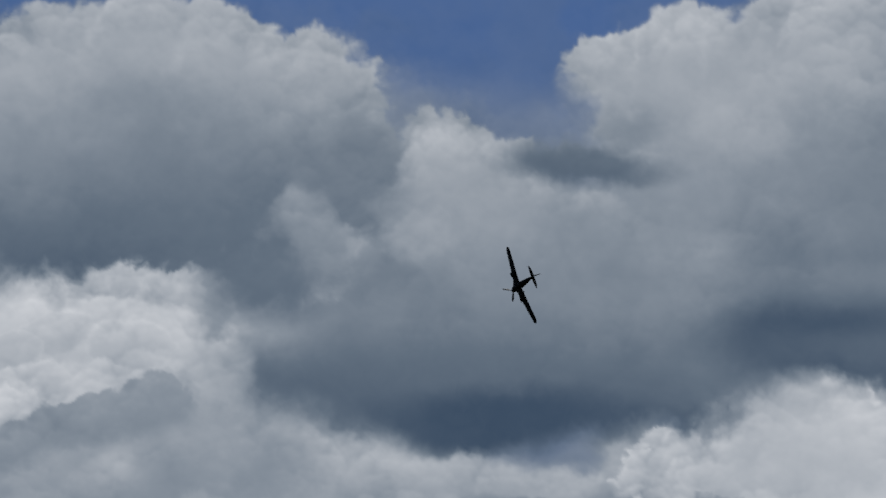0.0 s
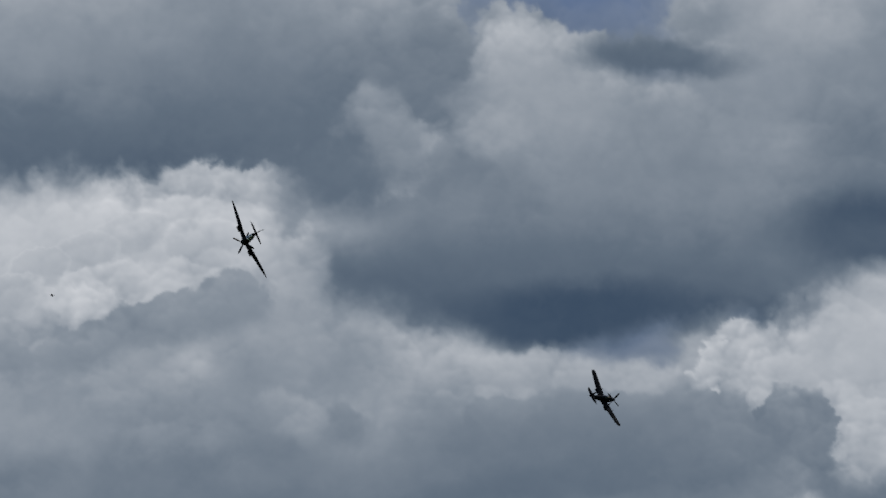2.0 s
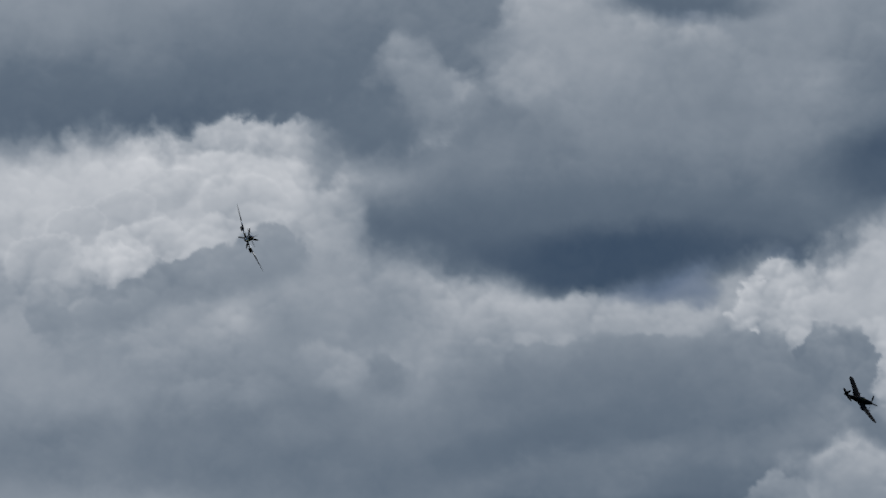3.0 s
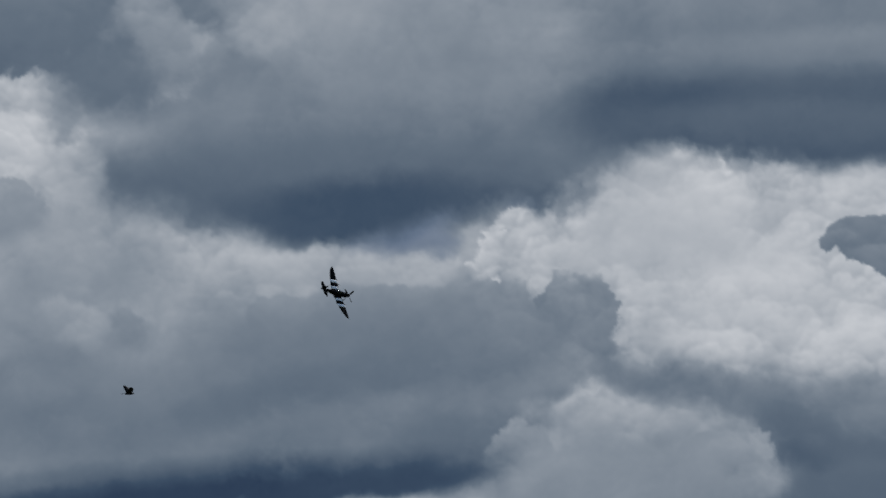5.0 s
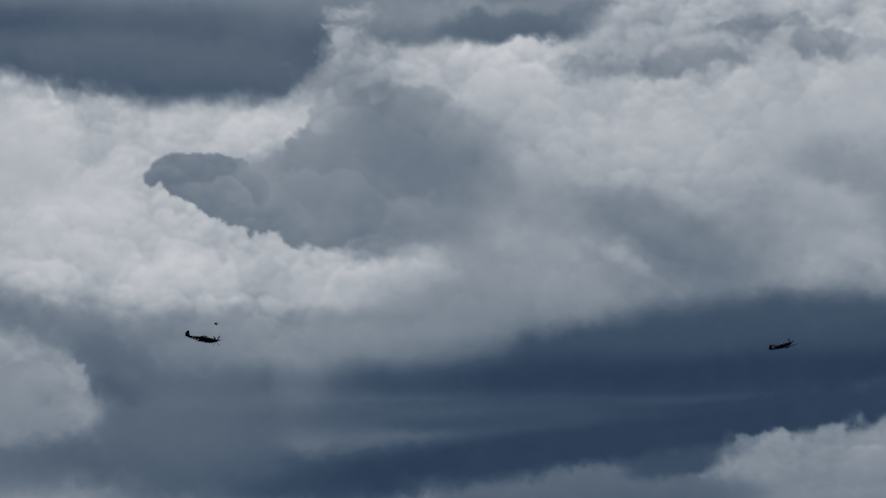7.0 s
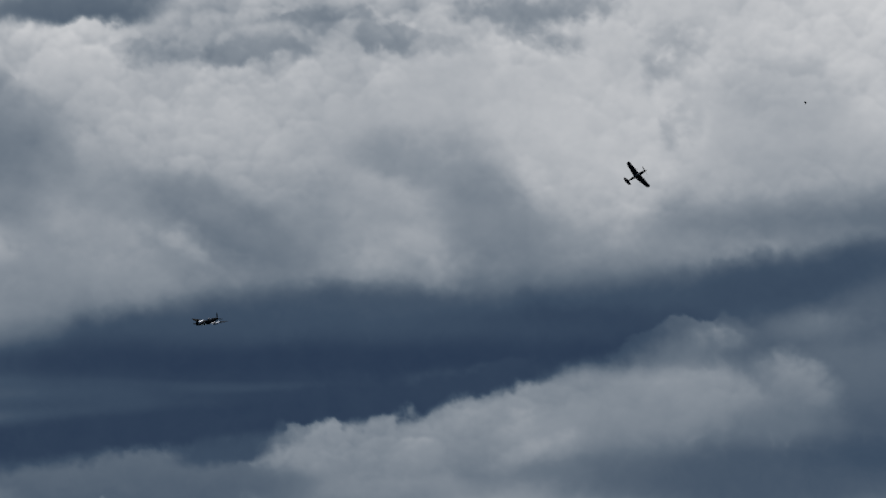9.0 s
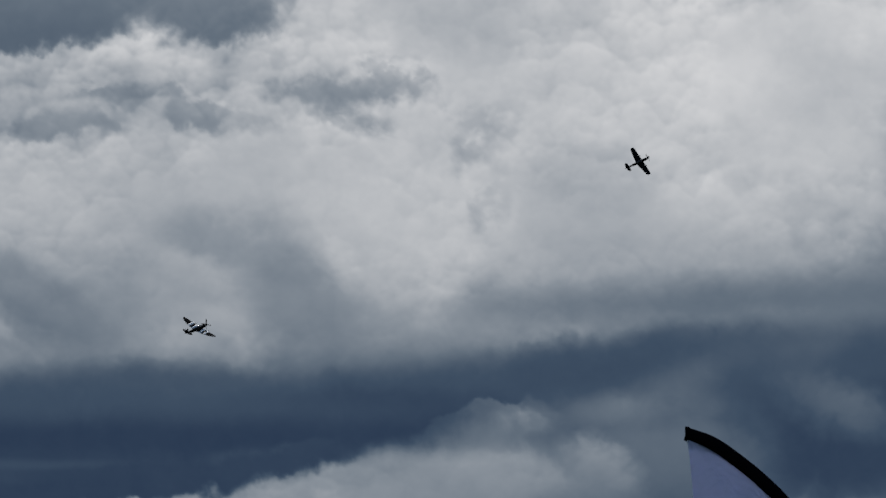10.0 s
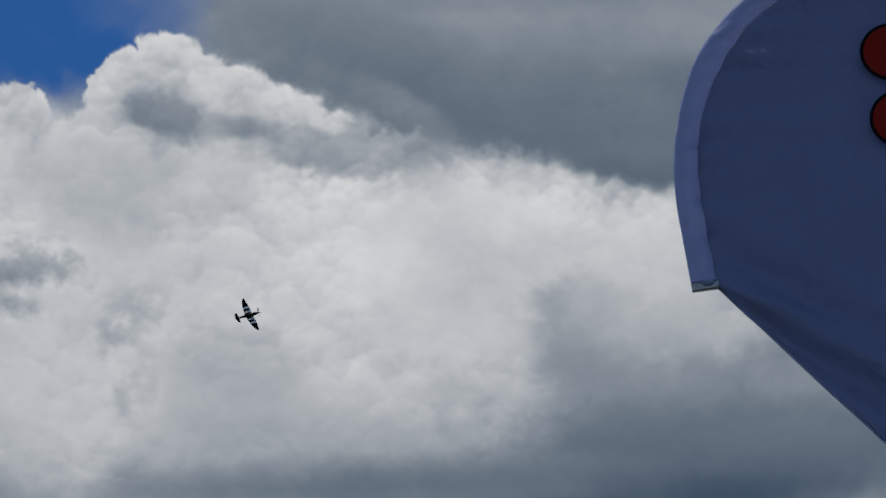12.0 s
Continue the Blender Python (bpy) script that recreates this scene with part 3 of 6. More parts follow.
cloud("great white cumulus dome", [
    (28.7, 13.18, 4.31, 2.36, -0.12, 0.84, 0.7, 0.25),
    (31.13, 14.6, 4.31, 1.44, -0.77, 0.85, 0.8, 0.25),
    (33.95, 13.53, 1.34, 1.64, -1.36, 0.9, 0.4, 0.25),
    (26.5, 11.64, 1.64, 1.23, 0.37, 0.9, 0.5, 0.3),
    (21.89, 12.09, 3.08, 0.92, 1.35, 0.8, 0.8, 0.3),
    (21.31, 14.32, 2.57, 0.56, -6.32, 0.86, 0.4, 0.34),
    (25.52, 14.91, 2.47, 0.92, 0.65, 0.84, 0.5, 0.3),
    (28.18, 11.24, 5.14, 0.92, 0.04, 0.76, 0.9, 0.25),
    (20.36, 10.82, 2.57, 0.62, 1.53, 0.66, 0.9, 0.25),
    (30.27, 12.15, 1.85, 0.62, -0.42, 0.76, 0.9, 0.3),
    (27.86, 12.57, 0.46, 0.92, 10.08, 0.76, 0.6, 0.7)])
cloud("soft grey hollows in the white dome", [
    (22.53, 11.08, 0.92, 0.62, 1.13, 0.6, 0.8, 0.34),
    (23.8, 10.38, 0.92, 0.72, 0.85, 0.56, 0.9, 0.3),
    (19.47, 9.68, 1.44, 0.62, 1.55, 0.52, 0.9, 0.25),
    (26.1, 9.79, 5.14, 0.62, 0.43, 0.62, 0.9, 0.2),
    (22.98, 9.34, 1.34, 0.51, 0.93, 0.66, 0.7, 0.34),
    (30.79, 10.61, 3.08, 0.56, -0.42, 0.68, 0.9, 0.2),
    (26.51, 10.46, 0.41, 0.14, 0.36, 0.68, 0.5, 0.7),
    (19.09, 10.03, 1.75, 0.62, -23.98, 0.52, 0.9, 0.25),
    (31.56, 10.43, 1.95, 0.92, 10.79, 0.56, 0.9, 0.2)])
cloud("ragged blue-grey scud along the cloud top", [
    (17.78, 12.97, 0.62, 0.31, 11.58, 0.61, 0.5, 0.5),
    (18.72, 13.09, 0.82, 0.27, 1.37, 0.55, 0.5, 0.5),
    (19.61, 13.03, 0.56, 0.27, 1.17, 0.51, 0.5, 0.5),
    (20.6, 13.13, 0.72, 0.23, 0.95, 0.57, 0.5, 0.5),
    (22.28, 13.51, 0.62, 0.21, 0.58, 0.52, 0.5, 0.5),
    (24.39, 13.88, 0.56, 0.31, 0.08, 0.52, 0.5, 0.5),
    (25.12, 13.86, 0.72, 0.35, -5.09, 0.48, 0.5, 0.5),
    (25.81, 13.42, 0.33, 0.37, -40.25, 0.54, 0.5, 0.5),
    (27.65, 13.05, 0.31, 0.62, -30.65, 0.7, 0.5, 0.6),
    (23.33, 13.26, 0.72, 0.18, 0.33, 0.62, 0.5, 0.6)])
cloud("dark grey cloud corner", [
    (19.31, 15.01, 1.75, 0.56, 7.28, 0.36, 0.3, 0.24),
    (22.87, 15.33, 0.92, 0.49, -8.64, 0.44, 0.3, 0.3),
    (22.12, 15.87, 2.57, 0.56, 1.61, 0.42, 0.4, 0.2)])
cloud("grey shoulder of the white cumulus in shadow", [
    (36.75, 13.18, 1.75, 0.72, -1.37, 0.66, 0.7, 0.3),
    (35.49, 13.11, 0.51, 0.62, -41.08, 0.56, 0.5, 0.34),
    (36.31, 12.17, 1.13, 0.72, -1.18, 0.5, 0.7, 0.3),
    (37.76, 11.93, 2.26, 0.72, -1.46, 0.48, 0.8, 0.2),
    (38.26, 11.11, 2.67, 0.72, -1.46, 0.33, 0.8, 0.2),
    (36.6, 11.14, 0.92, 0.41, -31.14, 0.5, 0.7, 0.34),
    (38.21, 13.15, 1.03, 0.36, -1.7, 0.62, 0.7, 0.5),
    (37.31, 14.7, 1.85, 0.82, -1.66, 0.8, 0.5, 0.28)])
cloud("long navy blue rain cloud base", [
    (23.67, 8.53, 7.19, 0.39, 3.42, 0.34, 0.9, 0.15),
    (22.63, 8.13, 6.16, 0.41, 3.58, 0.16, 0.8, 0.15),
    (22.62, 7.72, 4.93, 0.41, 2.59, 0.04, 0.7, 0.15),
    (16.94, 7.46, 3.9, 0.35, 0.33, 0.26, 0.9, 0.15),
    (20.55, 6.8, 2.88, 0.37, 3.85, 0.05, 0.5, 0.2),
    (16.95, 6.24, 4.31, 0.31, 5.24, 0.1, 0.6, 0.15),
    (14, 5.66, 2.57, 0.46, 6.48, 0.08, 0.6, 0.15),
    (27.8, 8.52, 3.08, 0.49, 7.8, 0.14, 0.7, 0.15),
    (29.24, 8.94, 2.05, 0.41, 10.52, 0.2, 0.8, 0.15),
    (17.5, 6.91, 3.08, 0.14, 2.04, 0.22, 0.8, 0.2),
    (18.55, 7.74, 4.31, 0.46, 1.85, 0.12, 0.8, 0.2)])
cloud("second navy blue layer of the rain cloud", [
    (18.51, 6.36, 3.9, 0.39, 4.96, 0.06, 0.6, 0.15),
    (14.91, 5.9, 2.88, 0.41, 3.38, 0.13, 0.7, 0.2),
    (12.33, 5.82, 1.64, 0.51, -0.36, 0.22, 0.8, 0.2),
    (15.4, 6.79, 3.39, 0.35, 2.46, 0.2, 0.8, 0.2),
    (14.38, 7.29, 2.47, 0.31, 0.65, 0.32, 0.8, 0.2),
    (19.29, 7.15, 3.29, 0.62, 2.75, 0.1, 0.8, 0.2),
    (15.17, 6.46, 2.57, 0.41, 2.31, 0.17, 0.8, 0.25)])
cloud("pale hazy pillar before the rain cloud", [
    (13.12, 7.5, 0.8, 0.64, -0.48, 0.52, 0.5, 0.34),
    (13.32, 6.78, 1.23, 0.51, -0.49, 0.42, 0.7, 0.3),
    (12.5, 7.1, 0.31, 0.62, -0.39, 0.46, 0.5, 0.34)])
cloud("far end of the navy blue rain cloud base", [
    (31.82, 9.78, 5.34, 0.41, 5.45, 0.34, 0.9, 0.15),
    (32.84, 9.47, 4.31, 0.35, 3.31, 0.2, 0.8, 0.15),
    (28.7, 8.67, 3.29, 0.37, 10.02, 0.2, 0.7, 0.18),
    (23.53, 7.92, 4.31, 0.49, 2.75, 0.05, 0.6, 0.15),
    (21.46, 8.4, 4.31, 0.41, 3.09, 0.22, 0.9, 0.15),
    (35.85, 9.72, 5.14, 0.41, 3.12, 0.24, 0.8, 0.15),
    (32.28, 9.35, 4.93, 0.41, 7.76, 0.22, 0.9, 0.15)])
cloud("low pale cloud bank below the rain cloud", [
    (27.35, 7.73, 0.64, 0.43, 19.47, 0.58, 0.07, 0.26),
    (28.12, 7.83, 0.77, 0.43, -10.64, 0.59, 0.07, 0.26),
    (28.42, 7.26, 0.92, 0.51, -20.63, 0.57, 0.15, 0.28),
    (27.08, 7.07, 1.54, 0.62, 4.55, 0.56, 0.15, 0.26),
    (24.92, 6.73, 1.34, 0.49, 7.83, 0.57, 0.07, 0.28),
    (26.05, 6.98, 0.92, 0.35, 7.68, 0.57, 0.1, 0.28),
    (21.1, 5.95, 0.82, 0.43, 5.24, 0.52, 0.07, 0.26),
    (22.34, 5.96, 1.23, 0.47, 4.11, 0.5, 0.1, 0.26),
    (23.78, 5.86, 2.05, 0.72, 3.96, 0.52, 0.5, 0.28),
    (26.35, 5.95, 3.08, 0.72, -0.3, 0.5, 0.7, 0.3),
    (17.42, 5.24, 2.36, 0.31, 8.55, 0.33, 0.3, 0.24),
    (24.09, 7.29, 0.31, 0.14, 9.92, 0.5, 0.3, 0.6)])
cloud("broken lower edge of the pale cloud bank", [
    (29.96, 7.22, 0.46, 0.14, -15.82, 0.6, 0.4, 0.6),
    (29.15, 7.66, 0.62, 0.23, -35.77, 0.5, 0.5, 0.45),
    (29.74, 6.33, 1.13, 0.51, -0.7, 0.42, 0.7, 0.34),
    (27.68, 5.43, 3.08, 0.46, -0.4, 0.4, 0.8, 0.3),
    (21.52, 5.34, 1.64, 0.36, 0.18, 0.44, 0.6, 0.3),
    (25.23, 7.49, 0.62, 0.1, 7.77, 0.3, 0.5, 0.5)])
cloud("dark blue haze below the pale bank", [
    (19.67, 5.21, 1.34, 0.35, 0.34, 0.32, 0.9, 0.34),
    (22.34, 5.14, 1.64, 0.27, 0.1, 0.5, 0.5, 0.3),
    (29.21, 5.32, 2.67, 0.56, -0.54, 0.26, 0.8, 0.2),
    (31.17, 6.82, 1.23, 1.34, -0.92, 0.24, 0.7, 0.2),
    (35.79, 7.73, 3.39, 1.13, -0.87, 0.18, 0.8, 0.2),
    (33.95, 8.78, 2.57, 0.41, 4.31, 0.26, 0.7, 0.2),
    (30.97, 8.41, 1.23, 0.37, 4.69, 0.33, 0.7, 0.45),
    (31.9, 7.99, 1.44, 0.41, -10.41, 0.28, 0.8, 0.3),
    (32.39, 7.26, 2.26, 0.51, -0.39, 0.3, 0.7, 0.2),
    (35.89, 8.81, 4.31, 0.62, -0.78, 0.28, 0.7, 0.2),
    (31.13, 8.62, 1.13, 0.27, -0.05, 0.42, 0.8, 0.45),
    (34.04, 7.31, 2.67, 1.23, -0.62, 0.1, 0.8, 0.2),
    (36.94, 9.66, 3.29, 0.49, 2.97, 0.2, 0.8, 0.2)])
cloud("navy blue haze low in the distance", [
    (37.57, 8.62, 3.7, 1.08, -1.05, 0.17, 0.8, 0.2),
    (34.81, 9.23, 2.67, 0.41, 3.33, 0.26, 0.8, 0.25),
    (36.4, 8.7, 3.59, 0.51, -0.85, 0.27, 0.8, 0.25),
    (36.72, 8.02, 3.39, 1.08, -1.03, 0.1, 0.8, 0.2)])
cloud("torn white cumulus crest under the blue gap", [
    (25.58, 16.74, 0.56, 0.51, 1.77, 0.85, 0.07, 0.26),
    (24.6, 16.1, 1.23, 0.92, 1.96, 0.82, 0.1, 0.26),
    (28.16, 17.67, 0.87, 0.56, 16.11, 0.9, 0.07, 0.26),
    (27.22, 16.48, 1.13, 0.62, 26.27, 0.87, 0.12, 0.3),
    (29.45, 17.18, 1.54, 0.77, -9.32, 0.83, 0.12, 0.32),
    (30.74, 16.57, 1.13, 0.62, -24.73, 0.79, 0.2, 0.34),
    (29.89, 14.98, 4.72, 1.95, 0.41, 0.86, 0.5, 0.25),
    (26.56, 13.1, 2.26, 2.36, 1.06, 0.86, 0.6, 0.28),
    (33.71, 14.05, 2.67, 1.75, -0.57, 0.87, 0.5, 0.25),
    (35.84, 15.15, 2.26, 0.72, -1.13, 0.84, 0.5, 0.25),
    (38.46, 13.96, 2.05, 1.03, -1.72, 0.88, 0.7, 0.25)])
cloud("ragged grey shreds in the white crest", [
    (25.92, 13.8, 0.72, 0.46, 11.29, 0.63, 0.5, 0.7),
    (27.91, 13.32, 0.62, 0.41, -19.23, 0.72, 0.5, 0.7),
    (32.44, 15.8, 0.92, 0.41, -0.23, 0.76, 0.7, 0.5),
    (29.5, 11.7, 2.05, 0.72, 0.29, 0.74, 0.9, 0.25),
    (32, 11.09, 2.67, 0.62, -0.23, 0.66, 0.9, 0.25),
    (32.1, 10.01, 3.59, 0.36, -0.28, 0.56, 0.9, 0.2)])
cloud("grey overhanging cloud sheet with a dark underside", [
    (34.29, 18.66, 5.34, 1.13, -0.77, 0.5, 0.5, 0.22),
    (30.73, 18.26, 1.54, 0.77, -9.65, 0.46, 0.5, 0.22),
    (33.74, 17.33, 2.67, 0.92, -8.59, 0.4, 0.5, 0.22),
    (36.41, 16.78, 3.08, 0.77, -7.36, 0.34, 0.5, 0.22),
    (37.57, 16.03, 1.64, 0.6, -1.64, 0.32, 0.5, 0.22),
    (39.61, 16.88, 3.08, 1.54, -2.3, 0.38, 0.5, 0.22),
    (34.83, 18.24, 3.39, 0.41, -0.93, 0.54, 0.5, 0.22),
    (31.7, 17.55, 1.44, 0.62, -19.97, 0.43, 0.5, 0.22),
    (30.73, 17.9, 1.13, 0.49, -14.67, 0.46, 0.5, 0.25),
    (32.13, 17.34, 1.44, 0.64, -20.11, 0.44, 0.5, 0.22),
    (33.52, 16.82, 1.54, 0.51, -10.52, 0.42, 0.5, 0.22)])
cloud("curled white crest with a grey hollow beneath", [
    (31.16, 16.19, 1.44, 0.35, -11.87, 0.64, 0.6, 0.34),
    (32.66, 16.32, 1.34, 0.47, -5.28, 0.6, 0.6, 0.34),
    (27.91, 16.82, 0.72, 0.41, 21.1, 0.6, 0.8, 0.34),
    (28.6, 16.55, 0.51, 0.51, -19.12, 0.6, 0.8, 0.34),
    (28.37, 17.77, 0.72, 0.35, -3.95, 0.93, 0.2, 0.34),
    (29.13, 17.43, 0.87, 0.31, -21.21, 0.89, 0.3, 0.4),
    (30.2, 17.08, 0.82, 0.27, -21.55, 0.86, 0.4, 0.45),
    (31.11, 16.75, 0.51, 0.18, -14.83, 0.8, 0.4, 0.45),
    (27.21, 17.19, 0.41, 0.31, 41.35, 0.9, 0.15, 0.34),
    (32.12, 15.7, 0.62, 0.25, -0.15, 0.84, 0.5, 0.45)])
cloud("grey shaded hollow beside the white bank", [
    (36.43, 13.08, 0.92, 0.62, -1.19, 0.76, 0.7, 0.45),
    (37.25, 12.14, 1.34, 0.72, -1.31, 0.66, 0.7, 0.3),
    (38.58, 11.35, 2.26, 0.72, -1.53, 0.44, 0.8, 0.2),
    (39.95, 11.97, 2.05, 1.03, -1.87, 0.54, 0.8, 0.25),
    (38.87, 10.47, 2.67, 0.46, -1.5, 0.28, 0.8, 0.2),
    (34.73, 11.78, 1.23, 0.62, -0.77, 0.78, 0.8, 0.34),
    (40.43, 10.88, 2.26, 0.49, -1.84, 0.32, 0.8, 0.2)])


cloud("soft underside of the wide cumulus and pale strip below", [
    (1.42, 11.99, 2.67, 0.49, -1.7, 0.24, 0.8, 0.1),
    (1.42, 12.04, 1.33, 0.31, -1.6, 0.18, 0.8, 0.1),
    (0.97, 10.84, 2.57, 0.35, 0.4, 0.7, 0.6, 0.2),
    (8.18, 13.43, 3.32, 0.7, -6.4, 0.26, 0.95, 0.15),
    (5.55, 12.93, 1.12, 0.92, -2.5, 0.42, 0.8, 0.25),
    (2.88, 11.61, 1.13, 0.31, 10.2, 0.5, 0.7, 0.15),
    (2.88, 11.61, 1.03, 0.27, 10.2, -0.25, 0.8, 0.15)])
cloud("hazy veiled front of the vast white cumulus", [
    (7.73, 10.49, 3.02, 1.71, -2.9, 0.83, 0.5, 0.2),
    (5.35, 10.74, 1.12, 0.67, -2.3, 0.78, 0.5, 0.2),
    (7.08, 12.25, 1.22, 0.46, -10.8, 0.74, 0.6, 0.3),
    (7.21, 12.79, 0.37, 0.2, -2.8, 0.82, 0.8, 0.3),
    (8.08, 12.45, 0.06, 0.06, -2.9, 0.94, 0.5, 0.2),
    (6.78, 12.42, 0.51, 0.16, -17.7, 0.8, 0.4, 0.4),
    (8.2, 9.65, 1.51, 0.61, -2.7, 0.8, 0.7, 0.25),
    (6.96, 9.5, 0.81, 0.41, -22.5, 0.72, 0.7, 0.3),
    (3.19, 11.53, 0.72, 0.35, 18.2, 0.5, 0.6, 0.15),
    (3.19, 11.53, 0.62, 0.29, 18.2, -0.25, 0.8, 0.15)])
cloud("white hooked wisp with a grey throat", [
    (3.46, 11.72, 0.66, 0.31, 23.1, 0.46, 0.5, 0.15),
    (3.6, 11.28, 0.51, 0.64, -1.9, 0.55, 0.4, 0.2),
    (4.49, 11.45, 0.41, 0.37, -2.1, 0.66, 0.6, 0.2),
    (3.7, 11.1, 0.23, 0.41, -21.9, 0.94, 0.1, 0.24),
    (4.05, 11.63, 0.35, 0.14, 13.0, 0.82, 0.25, 0.34),
    (3.76, 10.64, 0.08, 0.14, -1.9, 0.86, 0.3, 0.3),
    (3.42, 10.9, 0.14, 0.06, 8.2, 0.86, 0.3, 0.3),
    (4.09, 11.22, 0.15, 0.33, -17.0, 0.74, 0.4, 0.34)])
cloud("grey domes standing before the white cumulus", [
    (3.98, 10.27, 0.53, 0.46, -1.9, 0.56, 0.07, 0.2),
    (5.17, 10.16, 0.59, 0.51, -2.1, 0.51, 0.05, 0.16),
    (5.62, 9.6, 0.37, 0.71, 9.9, 0.48, 0.06, 0.18),
    (4.9, 9.78, 0.61, 0.41, -2.1, 0.52, 0.4, 0.25),
    (1.89, 10.18, 1.54, 0.35, -1.6, 0.53, 0.1, 0.25),
    (-0.09, 10.02, 0.82, 0.35, -1.2, 0.54, 0.12, 0.25),
    (-3.26, 9.68, 0.59, 0.39, 19.4, 0.53, 0.16, 0.25),
    (-5.69, 10.79, 0.38, 0.24, -0.1, 0.74, 0.9, 0.34),
    (-4.19, 9.82, 0.56, 0.22, -12.5, 0.64, 0.9, 0.34),
    (0.61, 8.87, 0.61, 0.31, -31.3, 0.48, 0.6, 0.3),
    (2.81, 9.33, 1.23, 0.51, -1.7, 0.45, 0.7, 0.25)])
cloud("pale lower heap with knobbly rounded top", [
    (7.64, 8.67, 1.92, 0.38, -7.5, 0.43, 0.7, 0.25),
    (9.21, 7.47, 0.9, 0.6, -2.5, 0.3, 0.6, 0.2),
    (5.95, 7.65, 1.32, 0.57, -2.1, 0.6, 0.3, 0.25),
    (5.66, 8.17, 0.49, 0.29, -2.1, 0.68, 0.15, 0.25),
    (6.78, 7.89, 0.61, 0.37, -2.2, 0.6, 0.18, 0.25),
    (7.94, 7.47, 0.81, 0.4, -2.3, 0.56, 0.12, 0.22),
    (4.15, 7.53, 0.61, 0.47, -1.8, 0.57, 0.12, 0.22)])
cloud("sunlit scalloped heads of the white bank", [
    (-7.33, 12.72, 2.97, 1.02, 10.3, 0.84, 0.4, 0.2),
    (-5.77, 12.94, 0.84, 0.51, 2.1, 0.82, 0.05, 0.1),
    (-7.14, 13.07, 0.73, 0.39, 17.5, 0.82, 0.05, 0.14),
    (-7.96, 12.66, 0.63, 0.37, 17.7, 0.8, 0.05, 0.14),
    (-8.77, 12.32, 0.63, 0.41, 17.9, 0.8, 0.05, 0.14),
    (-9.31, 11.78, 0.71, 0.46, 12.9, 0.79, 0.06, 0.15),
    (-7.41, 12.15, 0.82, 0.39, 2.4, 0.83, 0.08, 0.18),
    (-6.38, 12.35, 0.72, 0.35, 2.2, 0.85, 0.1, 0.2),
    (-7.96, 11.72, 0.61, 0.41, 2.5, 0.87, 0.1, 0.2),
    (-6.34, 13.99, 0.61, 0.2, 2.4, 0.76, 0.5, 0.5),
    (-5.07, 13.97, 0.72, 0.23, -10.0, 0.74, 0.5, 0.5),
    (-4.11, 13.51, 0.31, 0.62, 1.8, 0.6, 0.6, 0.5)])
cloud("knobbly crest of the grey bank before the white heads", [
    (-6.7, 10.24, 4.1, 1.13, 11.9, 0.61, 0.3, 0.2),
    (-5.26, 11.91, 0.68, 0.53, 2.0, 0.56, 0.07, 0.2),
    (-6.04, 11.7, 0.61, 0.41, 22.2, 0.57, 0.07, 0.2),
    (-6.76, 11.48, 0.73, 0.39, 17.3, 0.56, 0.07, 0.22),
    (-7.82, 10.96, 0.97, 0.37, 20.5, 0.56, 0.07, 0.22),
    (-9.2, 10.62, 0.42, 0.32, 2.7, 0.56, 0.08, 0.22),
    (-5.79, 10.66, 0.41, 0.27, 2.0, 0.72, 0.9, 0.34),
    (-4.02, 10.94, 1.23, 0.62, 1.6, 0.62, 0.6, 0.3),
    (-6.9, 9.92, 0.82, 0.35, 12.2, 0.57, 0.4, 0.3),
    (0.39, 9.61, 2.05, 0.56, 8.8, 0.44, 0.8, 0.25),
    (-0.43, 8.73, 2.66, 0.47, 12.9, 0.4, 0.8, 0.2),
    (-5.29, 8.45, 2.66, 0.51, 7.6, 0.48, 0.8, 0.2)])
cloud("knobbly crest of the grey bank before the white heads", [
    (-3.99, 10.02, 0.62, 0.31, -18.3, 0.64, 0.3, 0.34)])
cloud("lit shoulder and shaded flank of the tall cumulus", [
    (0.61, 15.66, 1.53, 0.92, 0.5, 0.66, 0.7, 0.3),
    (-0.87, 15.18, 0.92, 0.47, 11.0, 0.67, 0.5, 0.4),
    (-0.36, 16.37, 0.51, 0.51, 0.9, 0.72, 0.5, 0.34),
    (4.0, 14.76, 1.32, 1.12, -0.3, 0.58, 0.8, 0.3),
    (2.33, 13.73, 2.75, 0.56, 0.0, 0.49, 0.9, 0.2),
    (2.62, 16.6, 1.32, 0.31, -3.1, 0.36, 0.6, 0.3),
    (-2.46, 15.2, 0.62, 0.51, -18.6, 0.56, 0.6, 0.45),
    (-3.28, 14.25, 0.82, 0.62, 1.6, 0.38, 0.7, 0.3),
    (0.55, 12.69, 3.47, 0.66, 0.4, 0.36, 0.8, 0.2),
    (1.4, 12.03, 1.84, 0.43, 3.5, 0.2, 0.7, 0.15)])
cloud("white heap emerging under the dark base", [
    (5.55, 11.19, 2.23, 0.57, 1.2, 0.8, 0.5, 0.2),
    (6.76, 13.56, 1.52, 0.56, 0.7, 0.22, 0.7, 0.2),
    (7.08, 12.87, 0.42, 0.16, -9.2, 0.76, 0.7, 0.3),
    (6.57, 12.13, 1.01, 0.51, 1.0, 0.76, 0.5, 0.3),
    (8.01, 12.54, 0.08, 0.06, 0.8, 0.9, 0.6, 0.3)])
